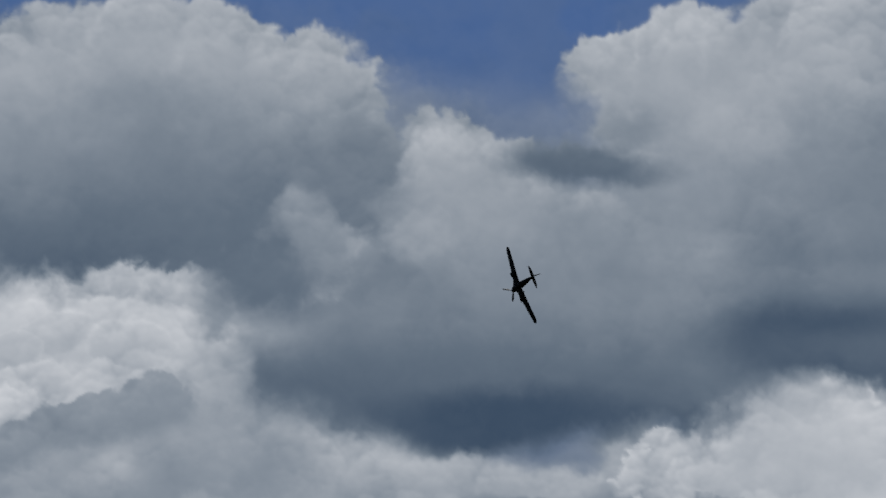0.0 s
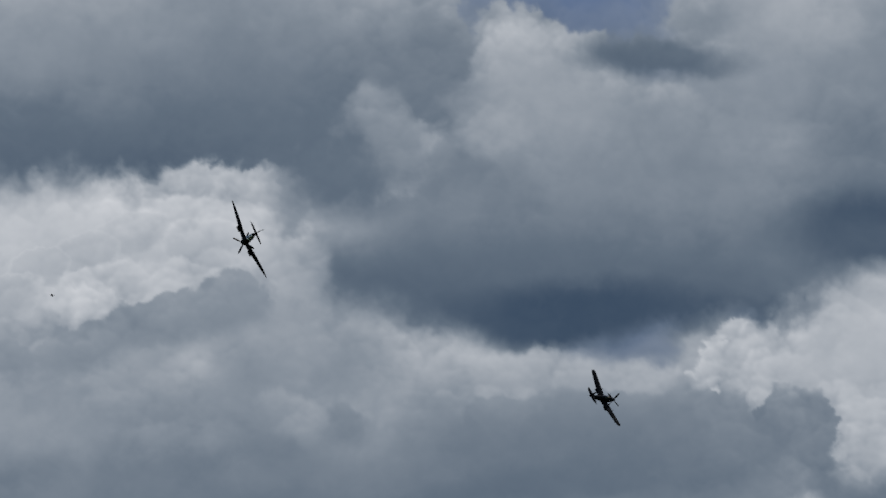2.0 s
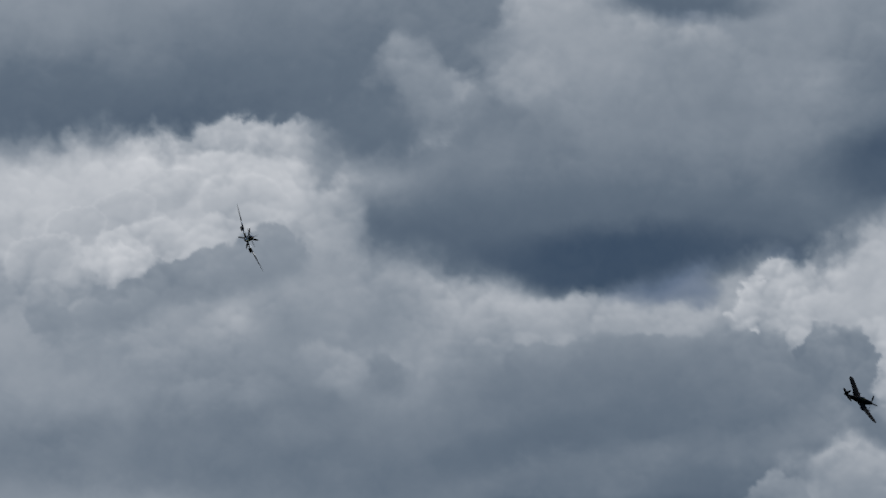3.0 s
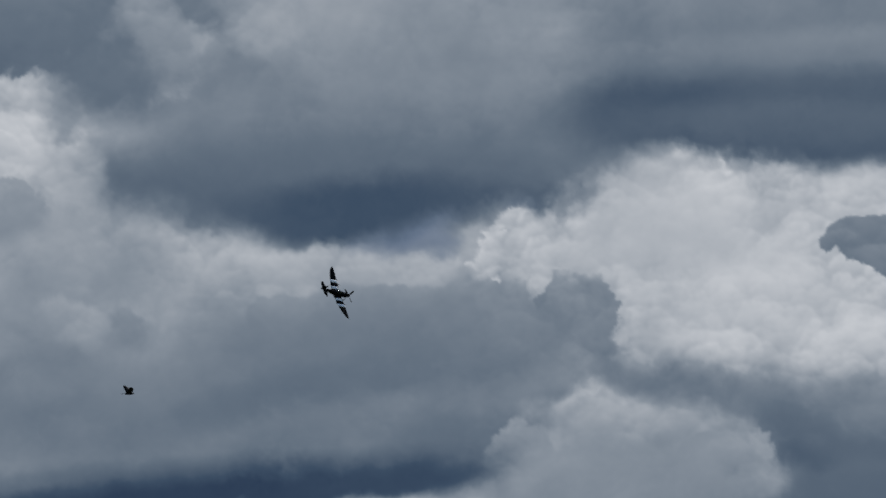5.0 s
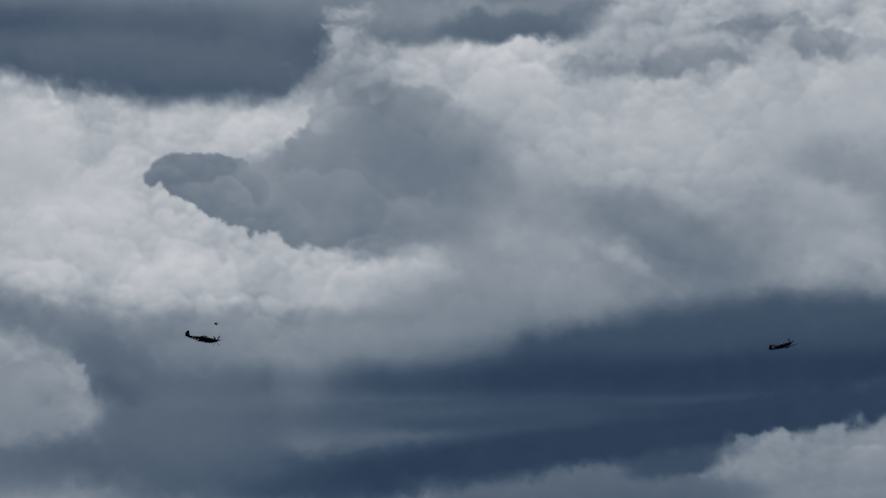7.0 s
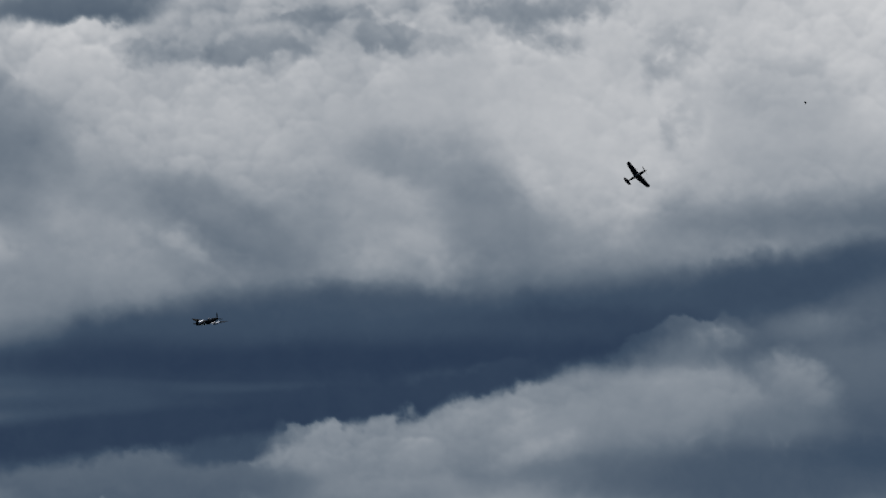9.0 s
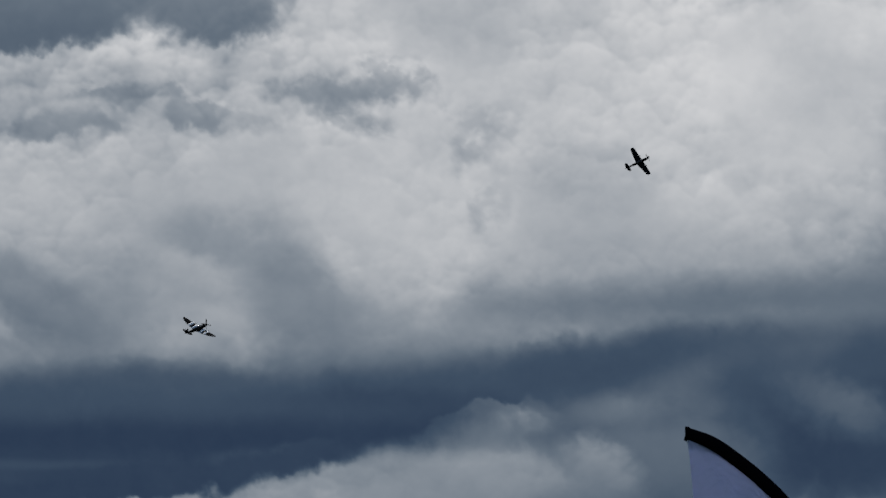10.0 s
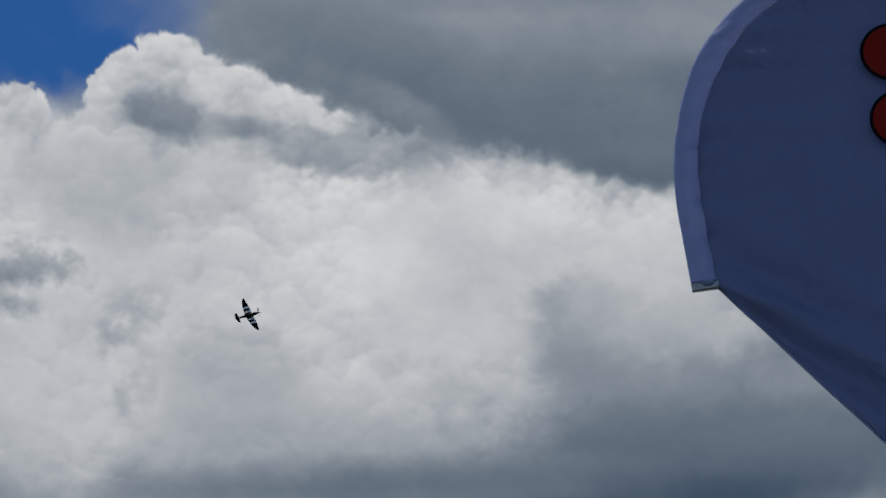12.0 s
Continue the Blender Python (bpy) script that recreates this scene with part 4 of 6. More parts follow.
cloud("white cumulus round the fish-shaped cloud", [
    (9.29, 10.08, 2.36, 1.23, -0.0, 0.84, 0.5, 0.2),
    (7.4, 11.6, 2.25, 0.82, 0.4, 0.83, 0.5, 0.2),
    (11.59, 12.01, 1.75, 0.46, 7.6, 0.87, 0.5, 0.2),
    (10.54, 14.54, 4.81, 0.35, -0.5, 0.48, 0.6, 0.2),
    (9.49, 13.15, 3.28, 0.49, -3.1, 0.3, 0.6, 0.2),
    (17.22, 13.28, 1.02, 0.45, 8.4, 0.84, 0.5, 0.3),
    (13.49, 13.25, 0.51, 0.51, -0.7, 0.68, 0.6, 0.45),
    (16.22, 13.0, 1.53, 0.56, -1.4, 0.85, 0.45, 0.25),
    (15.61, 14.01, 1.73, 0.35, -1.4, 0.52, 0.6, 0.25),
    (12.09, 9.2, 2.77, 0.49, -0.6, 0.85, 0.45, 0.2),
    (7.29, 12.76, 0.27, 0.15, 0.7, 0.82, 0.8, 0.3),
    (8.09, 12.45, 0.05, 0.05, 0.5, 0.94, 0.5, 0.2)])
cloud("white cumulus round the fish-shaped cloud", [
    (18.75, 13.83, 0.91, 0.28, 13.1, 0.78, 0.5, 0.34),
    (20.06, 14.21, 0.9, 0.24, 27.9, 0.84, 0.4, 0.3)])
cloud("dark blue-grey fish-shaped cloud body", [
    (14.3, 10.57, 1.74, 0.56, -0.9, 0.55, 0.3, 0.25),
    (13.68, 11.45, 1.23, 0.87, -0.8, 0.52, 0.05, 0.2),
    (14.89, 11.74, 1.13, 0.87, -1.0, 0.52, 0.05, 0.22),
    (15.72, 11.32, 0.92, 0.72, -1.1, 0.53, 0.7, 0.3),
    (12.94, 10.58, 1.28, 0.72, -0.6, 0.51, 0.05, 0.16),
    (11.79, 10.71, 1.23, 0.49, -25.4, 0.5, 0.05, 0.12),
    (11.27, 11.09, 0.82, 0.39, -20.2, 0.48, 0.05, 0.1),
    (11.01, 10.88, 0.86, 0.31, -32.2, 0.49, 0.05, 0.06),
    (10.43, 11.02, 0.51, 0.21, -25.1, 0.48, 0.05, 0.05),
    (10.64, 11.27, 0.76, 0.27, 2.9, 0.47, 0.05, 0.06),
    (10.08, 11.15, 0.35, 0.12, 8.0, 0.48, 0.05, 0.06),
    (15.82, 11.47, 0.82, 0.63, -1.1, 0.56, 0.7, 0.3)])
cloud("dark blue-grey fish-shaped cloud body", [
    (13.37, 12.34, 0.41, 0.25, 29.4, 0.62, 0.2, 0.4),
    (14.79, 12.49, 0.61, 0.23, -1.0, 0.6, 0.3, 0.4)])
cloud("ragged grey hump and streaks beyond the fish", [
    (18.91, 12.01, 2.02, 0.81, -2.0, 0.69, 0.5, 0.25),
    (18.26, 13.13, 0.67, 0.34, -1.8, 0.6, 0.5, 0.36),
    (19.51, 13.09, 0.81, 0.3, -2.1, 0.55, 0.6, 0.4),
    (20.35, 13.39, 0.6, 0.24, -2.3, 0.62, 0.6, 0.4),
    (17.33, 11.23, 1.12, 0.81, -1.5, 0.58, 0.8, 0.3),
    (18.87, 10.46, 0.91, 0.34, -26.8, 0.42, 0.7, 0.25),
    (19.62, 9.93, 1.01, 0.36, -21.9, 0.4, 0.7, 0.25),
    (18.73, 9.41, 0.81, 0.14, -29.6, 0.6, 0.8, 0.45),
    (16.24, 8.9, 2.04, 0.51, -1.1, 0.56, 0.8, 0.25)])
cloud("navy bands and hazy pillar low in the sky", [
    (14.47, 7.95, 1.84, 0.47, -0.8, 0.47, 0.8, 0.2),
    (13.63, 6.78, 1.43, 0.61, -0.6, 0.4, 0.8, 0.2),
    (12.8, 6.89, 0.51, 0.74, -0.5, 0.5, 0.45, 0.28),
    (14.25, 6.67, 1.74, 0.47, -0.7, 0.36, 0.95, 0.25),
    (19.31, 8.02, 2.42, 0.46, 6.5, 0.2, 0.9, 0.15),
    (18.07, 7.49, 3.43, 0.4, 2.7, 0.14, 0.9, 0.15),
    (16.19, 5.91, 3.45, 0.3, 5.0, 0.07, 0.8, 0.15),
    (10.74, 6.49, 1.43, 0.82, -0.3, 0.32, 0.8, 0.2),
    (9.4, 7.39, 0.51, 0.25, -30.0, 0.3, 0.6, 0.25),
    (7.45, 6.95, 1.53, 0.71, 0.1, 0.57, 0.3, 0.25),
    (5.9, 7.96, 1.22, 0.37, 0.4, 0.68, 0.35, 0.3),
    (5.4, 6.84, 1.42, 0.76, 0.4, 0.58, 0.5, 0.2)])
cloud("pale marbled sheet over the rain cloud", [
    (20.43, 12.1, 3.79, 1.23, 0.2, 0.79, 0.7, 0.25),
    (26.3, 11.59, 1.33, 1.23, -0.7, 0.87, 0.7, 0.25),
    (16.67, 12.7, 1.12, 0.47, 1.4, 0.83, 0.5, 0.3),
    (16.44, 13.82, 1.42, 0.26, 1.5, 0.34, 0.5, 0.25),
    (15.25, 11.54, 1.11, 0.6, -13.6, 0.47, 0.8, 0.3),
    (18.78, 10.21, 1.07, 0.37, -29.4, 0.47, 0.9, 0.25),
    (19.88, 9.72, 0.82, 0.33, -24.5, 0.47, 0.9, 0.25),
    (22.74, 11.17, 1.08, 0.41, -15.0, 0.6, 0.8, 0.3),
    (24.15, 10.11, 0.62, 1.13, 19.8, 0.49, 0.8, 0.25),
    (24.62, 9.55, 0.92, 0.56, -0.3, 0.48, 0.8, 0.2),
    (23.05, 9.26, 0.45, 0.25, -35.0, 0.6, 0.8, 0.3),
    (21.9, 10.62, 0.62, 0.27, -24.8, 0.67, 0.7, 0.45)])
cloud("torn bluish scud along the top of the sheet", [
    (18.33, 13.11, 0.73, 0.29, 1.1, 0.6, 0.6, 0.45),
    (19.37, 13.11, 0.51, 0.2, 0.9, 0.56, 0.6, 0.45),
    (20.63, 13.23, 0.72, 0.2, 0.6, 0.63, 0.6, 0.45),
    (22.1, 13.44, 0.51, 0.25, 0.2, 0.57, 0.6, 0.45),
    (20.1, 13.83, 0.72, 0.16, 0.7, 0.8, 0.3, 0.34),
    (27.48, 12.88, 0.37, 0.61, -30.9, 0.68, 0.5, 0.5),
    (27.81, 11.93, 0.25, 0.61, -21.0, 0.72, 0.5, 0.5),
    (29.08, 9.91, 2.03, 0.56, 13.9, 0.6, 0.8, 0.2)])
cloud("dark blue scud patches under the cloud corner", [
    (24.9, 13.9, 0.84, 0.29, 0.7, 0.56, 0.6, 0.45),
    (25.88, 13.36, 0.31, 0.37, -39.5, 0.62, 0.6, 0.5),
    (22.17, 13.52, 0.61, 0.22, 1.3, 0.58, 0.6, 0.45),
    (20.61, 13.22, 0.71, 0.2, 1.7, 0.6, 0.6, 0.45),
    (19.47, 13.19, 0.46, 0.26, 1.9, 0.58, 0.6, 0.4),
    (19.3, 15.08, 1.52, 0.42, 2.1, 0.36, 0.4, 0.22),
    (22.61, 15.29, 1.12, 0.47, -2.7, 0.43, 0.4, 0.22),
    (20.27, 14.08, 0.71, 0.16, 9.9, 0.82, 0.4, 0.4)])
cloud("pale bank with a bright crest under the rain cloud", [
    (27.18, 6.61, 2.95, 0.61, 4.4, 0.55, 0.4, 0.25),
    (23.57, 6.11, 2.05, 0.47, 7.9, 0.57, 0.3, 0.25),
    (21.82, 5.8, 1.49, 0.51, 5.1, 0.55, 0.1, 0.2),
    (27.97, 7.76, 0.9, 0.45, -0.7, 0.63, 0.09, 0.22),
    (29.04, 7.46, 0.81, 0.3, -25.9, 0.56, 0.4, 0.3),
    (29.86, 7.16, 0.59, 0.18, -12.9, 0.5, 0.8, 0.34),
    (25.01, 5.85, 0.82, 0.2, 19.8, 0.6, 0.7, 0.4),
    (30.28, 7.93, 1.52, 0.67, 9.0, 0.26, 0.6, 0.25),
    (29.72, 5.47, 2.62, 0.55, -0.7, 0.24, 0.7, 0.2),
    (17.73, 5.34, 2.95, 0.57, 0.4, 0.31, 0.3, 0.2)])
cloud("navy underside of the rain cloud in two layers", [
    (29.78, 8.8, 2.53, 0.42, 10.9, 0.17, 0.9, 0.15),
    (25.44, 7.88, 2.05, 0.45, 4.6, 0.1, 0.6, 0.15),
    (21.09, 7.96, 4.52, 0.31, 1.0, 0.19, 0.9, 0.12),
    (20.47, 7.51, 6.56, 0.35, 1.0, 0.08, 0.85, 0.12),
    (17.9, 6.99, 3.17, 0.09, 0.5, 0.17, 0.9, 0.2),
    (16.58, 6.93, 2.13, 0.18, 0.7, 0.13, 0.6, 0.2),
    (19.56, 5.89, 0.97, 0.27, 10.4, 0.18, 0.5, 0.2),
    (21.1, 6.71, 2.87, 0.33, 4.1, 0.1, 0.3, 0.18),
    (17.41, 6.21, 3.67, 0.43, 6.5, 0.09, 0.45, 0.15),
    (24.09, 7.17, 1.44, 0.25, 7.8, 0.11, 0.35, 0.2)])
cloud("hazy blue-grey slope beside the pale bank", [
    (31.29, 7.17, 1.51, 0.91, -0.9, 0.33, 0.7, 0.25),
    (29.86, 7.04, 0.71, 0.43, -30.8, 0.5, 0.5, 0.3),
    (30.28, 8.05, 0.61, 0.26, -0.8, 0.38, 0.9, 0.3),
    (29.54, 6.38, 0.91, 0.41, -0.5, 0.42, 0.7, 0.25),
    (31.36, 5.75, 1.21, 0.3, -0.7, 0.2, 0.8, 0.2)])
cloud("navy haze under the far end of the rain cloud", [
    (36.66, 8.9, 2.53, 0.47, 1.9, 0.2, 0.8, 0.2),
    (37.15, 8.07, 2.22, 0.4, -1.1, 0.14, 0.8, 0.2),
    (38.36, 7.54, 1.21, 0.4, -1.1, 0.08, 0.8, 0.2),
    (34.27, 8.11, 0.92, 0.41, -20.6, 0.3, 0.8, 0.3)])
cloud("dark navy strip low beside the hazy heap", [
    (1.55, 6.96, 1.52, 0.22, 4.4, 0.15, 0.7, 0.2)])
cloud("navy seam between the rain cloud layers", [
    (14.49, 6.78, 2.44, 0.3, 0.4, 0.23, 0.95, 0.2),
    (16.74, 6.68, 2.04, 0.14, 2.2, 0.16, 0.9, 0.2)])
cloud("white crown below the blue gap", [
    (32.64, 13.54, 3.9, 1.64, -0.8, 0.89, 0.7, 0.2),
    (35.09, 14.44, 1.54, 1.03, -1.1, 0.91, 0.6, 0.2),
    (27.34, 15.76, 2.04, 1.12, 0.9, 0.85, 0.5, 0.25),
    (25.63, 16.79, 0.46, 0.4, 1.7, 0.85, 0.06, 0.18),
    (27.37, 17.38, 0.78, 0.41, 39.2, 0.88, 0.06, 0.18),
    (28.29, 17.86, 0.51, 0.37, 21.0, 0.89, 0.06, 0.18),
    (29.45, 17.51, 0.92, 0.29, -17.5, 0.9, 0.2, 0.3),
    (30.73, 17.01, 0.82, 0.27, -19.9, 0.88, 0.25, 0.36),
    (31.4, 16.71, 0.41, 0.13, -10.0, 0.88, 0.3, 0.4),
    (28.3, 16.76, 0.77, 0.39, -14.2, 0.52, 0.35, 0.28),
    (29.88, 16.54, 0.61, 0.2, -9.6, 0.62, 0.5, 0.4),
    (31.59, 16.09, 1.23, 0.29, -5.2, 0.62, 0.6, 0.4)])
cloud("grey hanging sheet above the white crown", [
    (32.67, 18.01, 2.66, 0.61, -12.7, 0.42, 0.45, 0.18),
    (34.81, 17.11, 3.07, 0.82, -11.4, 0.4, 0.45, 0.18),
    (36.98, 18.19, 2.65, 0.51, -2.0, 0.54, 0.7, 0.18),
    (37.24, 15.89, 1.02, 0.39, -6.7, 0.36, 0.5, 0.2),
    (32.66, 16.93, 0.92, 0.35, -25.4, 0.44, 0.5, 0.3)])
cloud("grey shaded hollow with a bright torn rim", [
    (37.41, 14.19, 1.33, 0.82, -1.6, 0.86, 0.6, 0.25),
    (38.53, 13.03, 1.12, 0.61, -1.8, 0.74, 0.6, 0.3),
    (36.53, 12.67, 1.33, 0.92, -31.4, 0.67, 0.45, 0.3),
    (35.91, 13.09, 0.61, 0.45, -41.2, 0.66, 0.4, 0.34),
    (37.14, 11.74, 1.53, 0.59, -16.4, 0.52, 0.7, 0.25),
    (39.19, 10.92, 2.42, 0.57, -4.8, 0.38, 0.8, 0.2),
    (32.62, 10.16, 4.3, 0.35, 2.2, 0.4, 0.8, 0.2),
    (30.01, 12.26, 1.02, 0.56, -9.9, 0.7, 0.8, 0.3)])


def pieces(owner, least=500):
    """Parts the shell into connected pieces, small scraps joined to their neighbour: a piece for each cell, a lobe for each piece."""
    for last in (False, False, True):
        parent, size, lobe, beside, runs, above = [], [], [], [], [], []
        for j in range(owner.shape[0]):
            line = owner[j]
            cut = np.flatnonzero(np.diff(line)) + 1
            row, k = [], 0
            for i0, i1 in zip([0, *cut.tolist()], [*cut.tolist(), len(line)]):
                me = len(parent)
                parent.append(me)
                size.append(i1 - i0)
                lobe.append(int(line[i0]))
                beside.append(int(line[i0 - 1]) if i0 else int(line[i1]) if i1 < len(line) else -1)
                row.append((i0, i1, me))
                while k < len(above) and above[k][1] <= i0:
                    k += 1
                m = k
                while m < len(above) and above[m][0] < i1:
                    other = above[m][2]
                    if lobe[other] == lobe[me]:
                        a, b = me, other
                        while parent[a] != a:
                            a = parent[a]
                        while parent[b] != b:
                            b = parent[b]
                        if a != b:
                            parent[a] = b
                            size[b] += size[a]
                    m += 1
            above = row
            runs.append(row)
        roots = []
        for a in range(len(parent)):
            while parent[a] != a:
                a = parent[a]
            roots.append(a)
        if not last:
            for j, row in enumerate(runs):
                for i0, i1, me in row:
                    if size[roots[me]] < least and beside[roots[me]] >= 0:
                        owner[j, i0:i1] = beside[roots[me]]
    found = {r: n for n, r in enumerate(dict.fromkeys(roots))}
    label = np.empty(owner.shape, int)
    for j, row in enumerate(runs):
        for i0, i1, me in row:
            label[j, i0:i1] = found[roots[me]]
    return label.reshape(-1), [lobe[r] for r in found]


def finish_sky():
    """Relief and fine painted light and shade on the cloud puffs, then one mesh for each cloud."""
    # curl the outlines of the clouds into small knobs, more in some stretches than in others
    keen = sum(np.abs(np.roll(f, 3, axis) - np.roll(f, -3, axis)) for f in (LIGHT, 0.5 * CLEAR) for axis in (0, 1))
    for axis in (0, 1):
        for reach in (2, 4):
            keen = np.maximum(np.roll(keen, reach, axis), np.maximum(keen, np.roll(keen, -reach, axis)))
    for axis in (0, 1):
        for reach in (3, 5, 9):
            keen = (np.roll(keen, reach, axis) + keen + np.roll(keen, -reach, axis)) / 3
    keen = np.clip((keen - 0.08) / 0.13, 0, 1)
    curl = keen * (0.06 + 0.10 * PATCH) / STEP
    jx = np.clip(np.arange(NX)[None, :] + curl * CURL_X, 0, NX - 1.001)
    jy = np.clip(np.arange(NY)[:, None] + curl * CURL_Y, 0, NY - 1.001)
    ix, iy = jx.astype(int), jy.astype(int)
    fx, fy = jx - ix, jy - iy

    def curled(f):
        return (f[iy, ix] * (1 - fx) + f[iy, ix + 1] * fx) * (1 - fy) + (f[iy + 1, ix] * (1 - fx) + f[iy + 1, ix + 1] * fx) * fy

    base, open_air = curled(LIGHT), curled(CLEAR)
    # where the light changes over a short way the puffs show, elsewhere the cloud is smooth
    spread = np.abs(np.roll(base, 14, 0) - np.roll(base, -14, 0)) + np.abs(np.roll(base, 14, 1) - np.roll(base, -14, 1))
    for axis in (0, 1):
        for reach in (5, 9, 16):
            spread = (np.roll(spread, reach, axis) + spread + np.roll(spread, -reach, axis)) / 3
    edge = np.clip(spread / 0.16, 0, 1.3) * (0.3 + 0.7 * keen)
    lit = np.clip((base - 0.3) / 0.3, 0.1, 1)
    # shading of heads and swells, painted into the glow as if lit from above
    swell = np.roll(PUFFS, -7, axis=0) - np.roll(PUFFS, 7, axis=0)
    heaped = lit * (0.012 + 0.055 * PATCH ** 2 + 0.065 * edge) * (0.7 + 0.6 * np.clip((base - 0.6) / 0.25, 0, 1))
    light = base + heaped * HEADS + lit * (0.015 * PUFFS - 0.02 * swell + (0.014 + 0.016 * PATCH + 0.02 * edge) * WISPS + 0.045 * HAZE)
    light = np.clip(light, 0.0, 1.0)
    clear = np.clip(open_air + 0.10 * HAZE * (open_air > 0.3), 0, 1)
    radius = RADIUS - (1 - clear) * (120 * PUFFS + 260 * (1 - light))
    a, e = np.radians(GAZ), np.radians(GEL)
    co = np.stack([radius * np.sin(a) * np.cos(e), radius * np.cos(a) * np.cos(e), EYE_HEIGHT + radius * np.sin(e)], -1).reshape(-1, 3)
    idx = np.arange(NX * NY).reshape(NY, NX)
    quads = np.stack([idx[:-1, :-1], idx[:-1, 1:], idx[1:, 1:], idx[1:, :-1]], -1).reshape(-1, 4)[:, ::-1]
    piece_of, lobe_of = pieces(OWNER[:-1, :-1].copy())
    order = np.argsort(piece_of, kind="stable")
    cuts = np.searchsorted(piece_of[order], np.arange(len(lobe_of) + 1))
    homes = {}
    for k, lobe in enumerate(lobe_of):
        home, tone = LOBES[lobe]
        q = quads[order[cuts[k]:cuts[k + 1]]]
        used, inverse = np.unique(q, return_inverse=True)
        name = "backdrop" if home == 0 else "sky" if home == 1 else "shadowed_base" if tone < 0.3 else "grey_flank" if tone < 0.6 else "bright_crown"
        me = bpy.data.meshes.new(name)
        me.vertices.add(len(used))
        me.loops.add(len(q) * 4)
        me.polygons.add(len(q))
        at = co[used]
        if home > 1:
            if home not in homes:
                homes[home] = tagged(new("cloud"), CLOUD_LABELS[home], "cloud", group="clouds in the sky")
                homes[home].location = at[at[:, 2].argmin()]
            at = at - np.array(homes[home].location)
        me.vertices.foreach_set("co", at.ravel())
        me.loops.foreach_set("vertex_index", inverse.ravel().astype(np.int32))
        me.polygons.foreach_set("loop_start", np.arange(0, len(q) * 4, 4, dtype=np.int32))
        me.polygons.foreach_set("use_smooth", np.ones(len(q), bool))
        for key, field in (("light", light), ("clear", clear)):
            layer = me.attributes.new(key, "FLOAT", "POINT")
            layer.data.foreach_set("value", field.reshape(-1)[used].astype(np.float32))
        me.update(calc_edges=True)
        me.materials.append(CLOUD)
        ob = new(name, me)
        if home > 1:
            ob.parent = homes[home]
        else:
            tagged(ob, CLOUD_LABELS[home], "sky", kind="structure")


finish_sky()


# ---- ground ----
def ground():
    bm = bmesh.new()
    bmesh.ops.create_circle(bm, cap_ends=True, segments=96, radius=4900)
    return tagged(mesh_object("ground", bm, GRASS, False), "flat mown green grass airfield", "ground", kind="structure")


ground()


# ---- aeroplanes ----
def ring(y, w, h, zc, n=16, power=2.3):
    pts = []
    for i in range(n):
        a = 2 * math.pi * i / n
        c, s = math.cos(a), math.sin(a)
        pts.append((w * abs(c) ** (2 / power) * (1 if c > 0 else -1), y, zc + h * abs(s) ** (2 / power) * (1 if s > 0 else -1)))
    return pts


def fuselage_size(y):
    """Half width, half height and centre height of the fuselage at y."""
    stations = ((2.75, 0.30, 0.32, 0.0), (2.2, 0.40, 0.46, -0.03), (1.0, 0.46, 0.60, -0.06), (-0.6, 0.46, 0.62, -0.04), (-2.2, 0.36, 0.50, 0.06), (-4.0, 0.22, 0.34, 0.17), (-5.3, 0.09, 0.20, 0.27), (-5.8, 0.03, 0.10, 0.32))
    for (ya, *a), (yb, *b) in zip(stations, stations[1:]):
        if yb <= y <= ya:
            k = (ya - y) / (ya - yb)
            return [p + (q - p) * k for p, q in zip(a, b)]
    return list(stations[-1][1:])


def fuselage_mesh(y0, y1, steps, grow=0.0):
    out = []
    for i in range(steps + 1):
        y = y0 + (y1 - y0) * i / steps
        w, h, z = fuselage_size(y)
        pts = ring(y, w + grow, h + grow, z)
        if grow:
            # paint on the lower half only
            pts = [(a, b, c) if c < z - 0.2 * h else (a * 0.9, b, z - 0.15 * h) for a, b, c in pts]
        out.append(pts)
    return loft(out)


def wing_chord(x, pointed):
    """Leading and trailing edge of the wing at x metres from the middle."""
    k = min(1.0, abs(x) / 5.6)
    if pointed:
        chord = 2.55 * max(0.0, 1 - k ** 2.3) ** 0.62
        lead = 0.95 - 0.75 * k ** 2.2
        return lead - 0.02, lead - 0.02 - chord
    chord = 2.5 - 1.1 * k
    if k > 0.88:
        chord *= math.sqrt(max(0.0, 1 - ((k - 0.88) / 0.12) ** 2)) * 0.95 + 0.05
    lead = 1.0 - 0.35 * k - (1.4 - chord) * 0.4 * (k > 0.88)
    return lead, lead - chord


def airfoil(x, pointed, z, grow=0.0, thick=0.13):
    lead, trail = wing_chord(x, pointed)
    c = max(0.05, lead - trail)
    pts = []
    shape = ((1.0, 0.0), (0.93, 0.30), (0.75, 0.5), (0.5, 0.42), (0.2, 0.16), (0.0, 0.01))
    t = thick * c * (1 - 0.45 * abs(x) / 5.6)
    for p, hgt in shape:
        pts.append((x, trail + c * p + (grow if p == 1 else 0), z + t * hgt + grow))
    for p, hgt in shape[-2:0:-1]:
        pts.append((x, trail + c * p, z - t * hgt * 0.75 + 2 * grow))
    return pts


def wing_height(x):
    return -0.32 + 0.13 * max(0.0, abs(x) - 0.6)


def wing_mesh(side, x0, x1, steps, pointed, grow=0.0):
    out = []
    for i in range(steps + 1):
        k = i / steps
        x = x0 + (x1 - x0) * (1 - (1 - k) ** 1.6 if x1 > 5 else k)
        out.append([(side * a, b, c) for a, b, c in airfoil(x, pointed, wing_height(x), grow)])
    return loft(out)


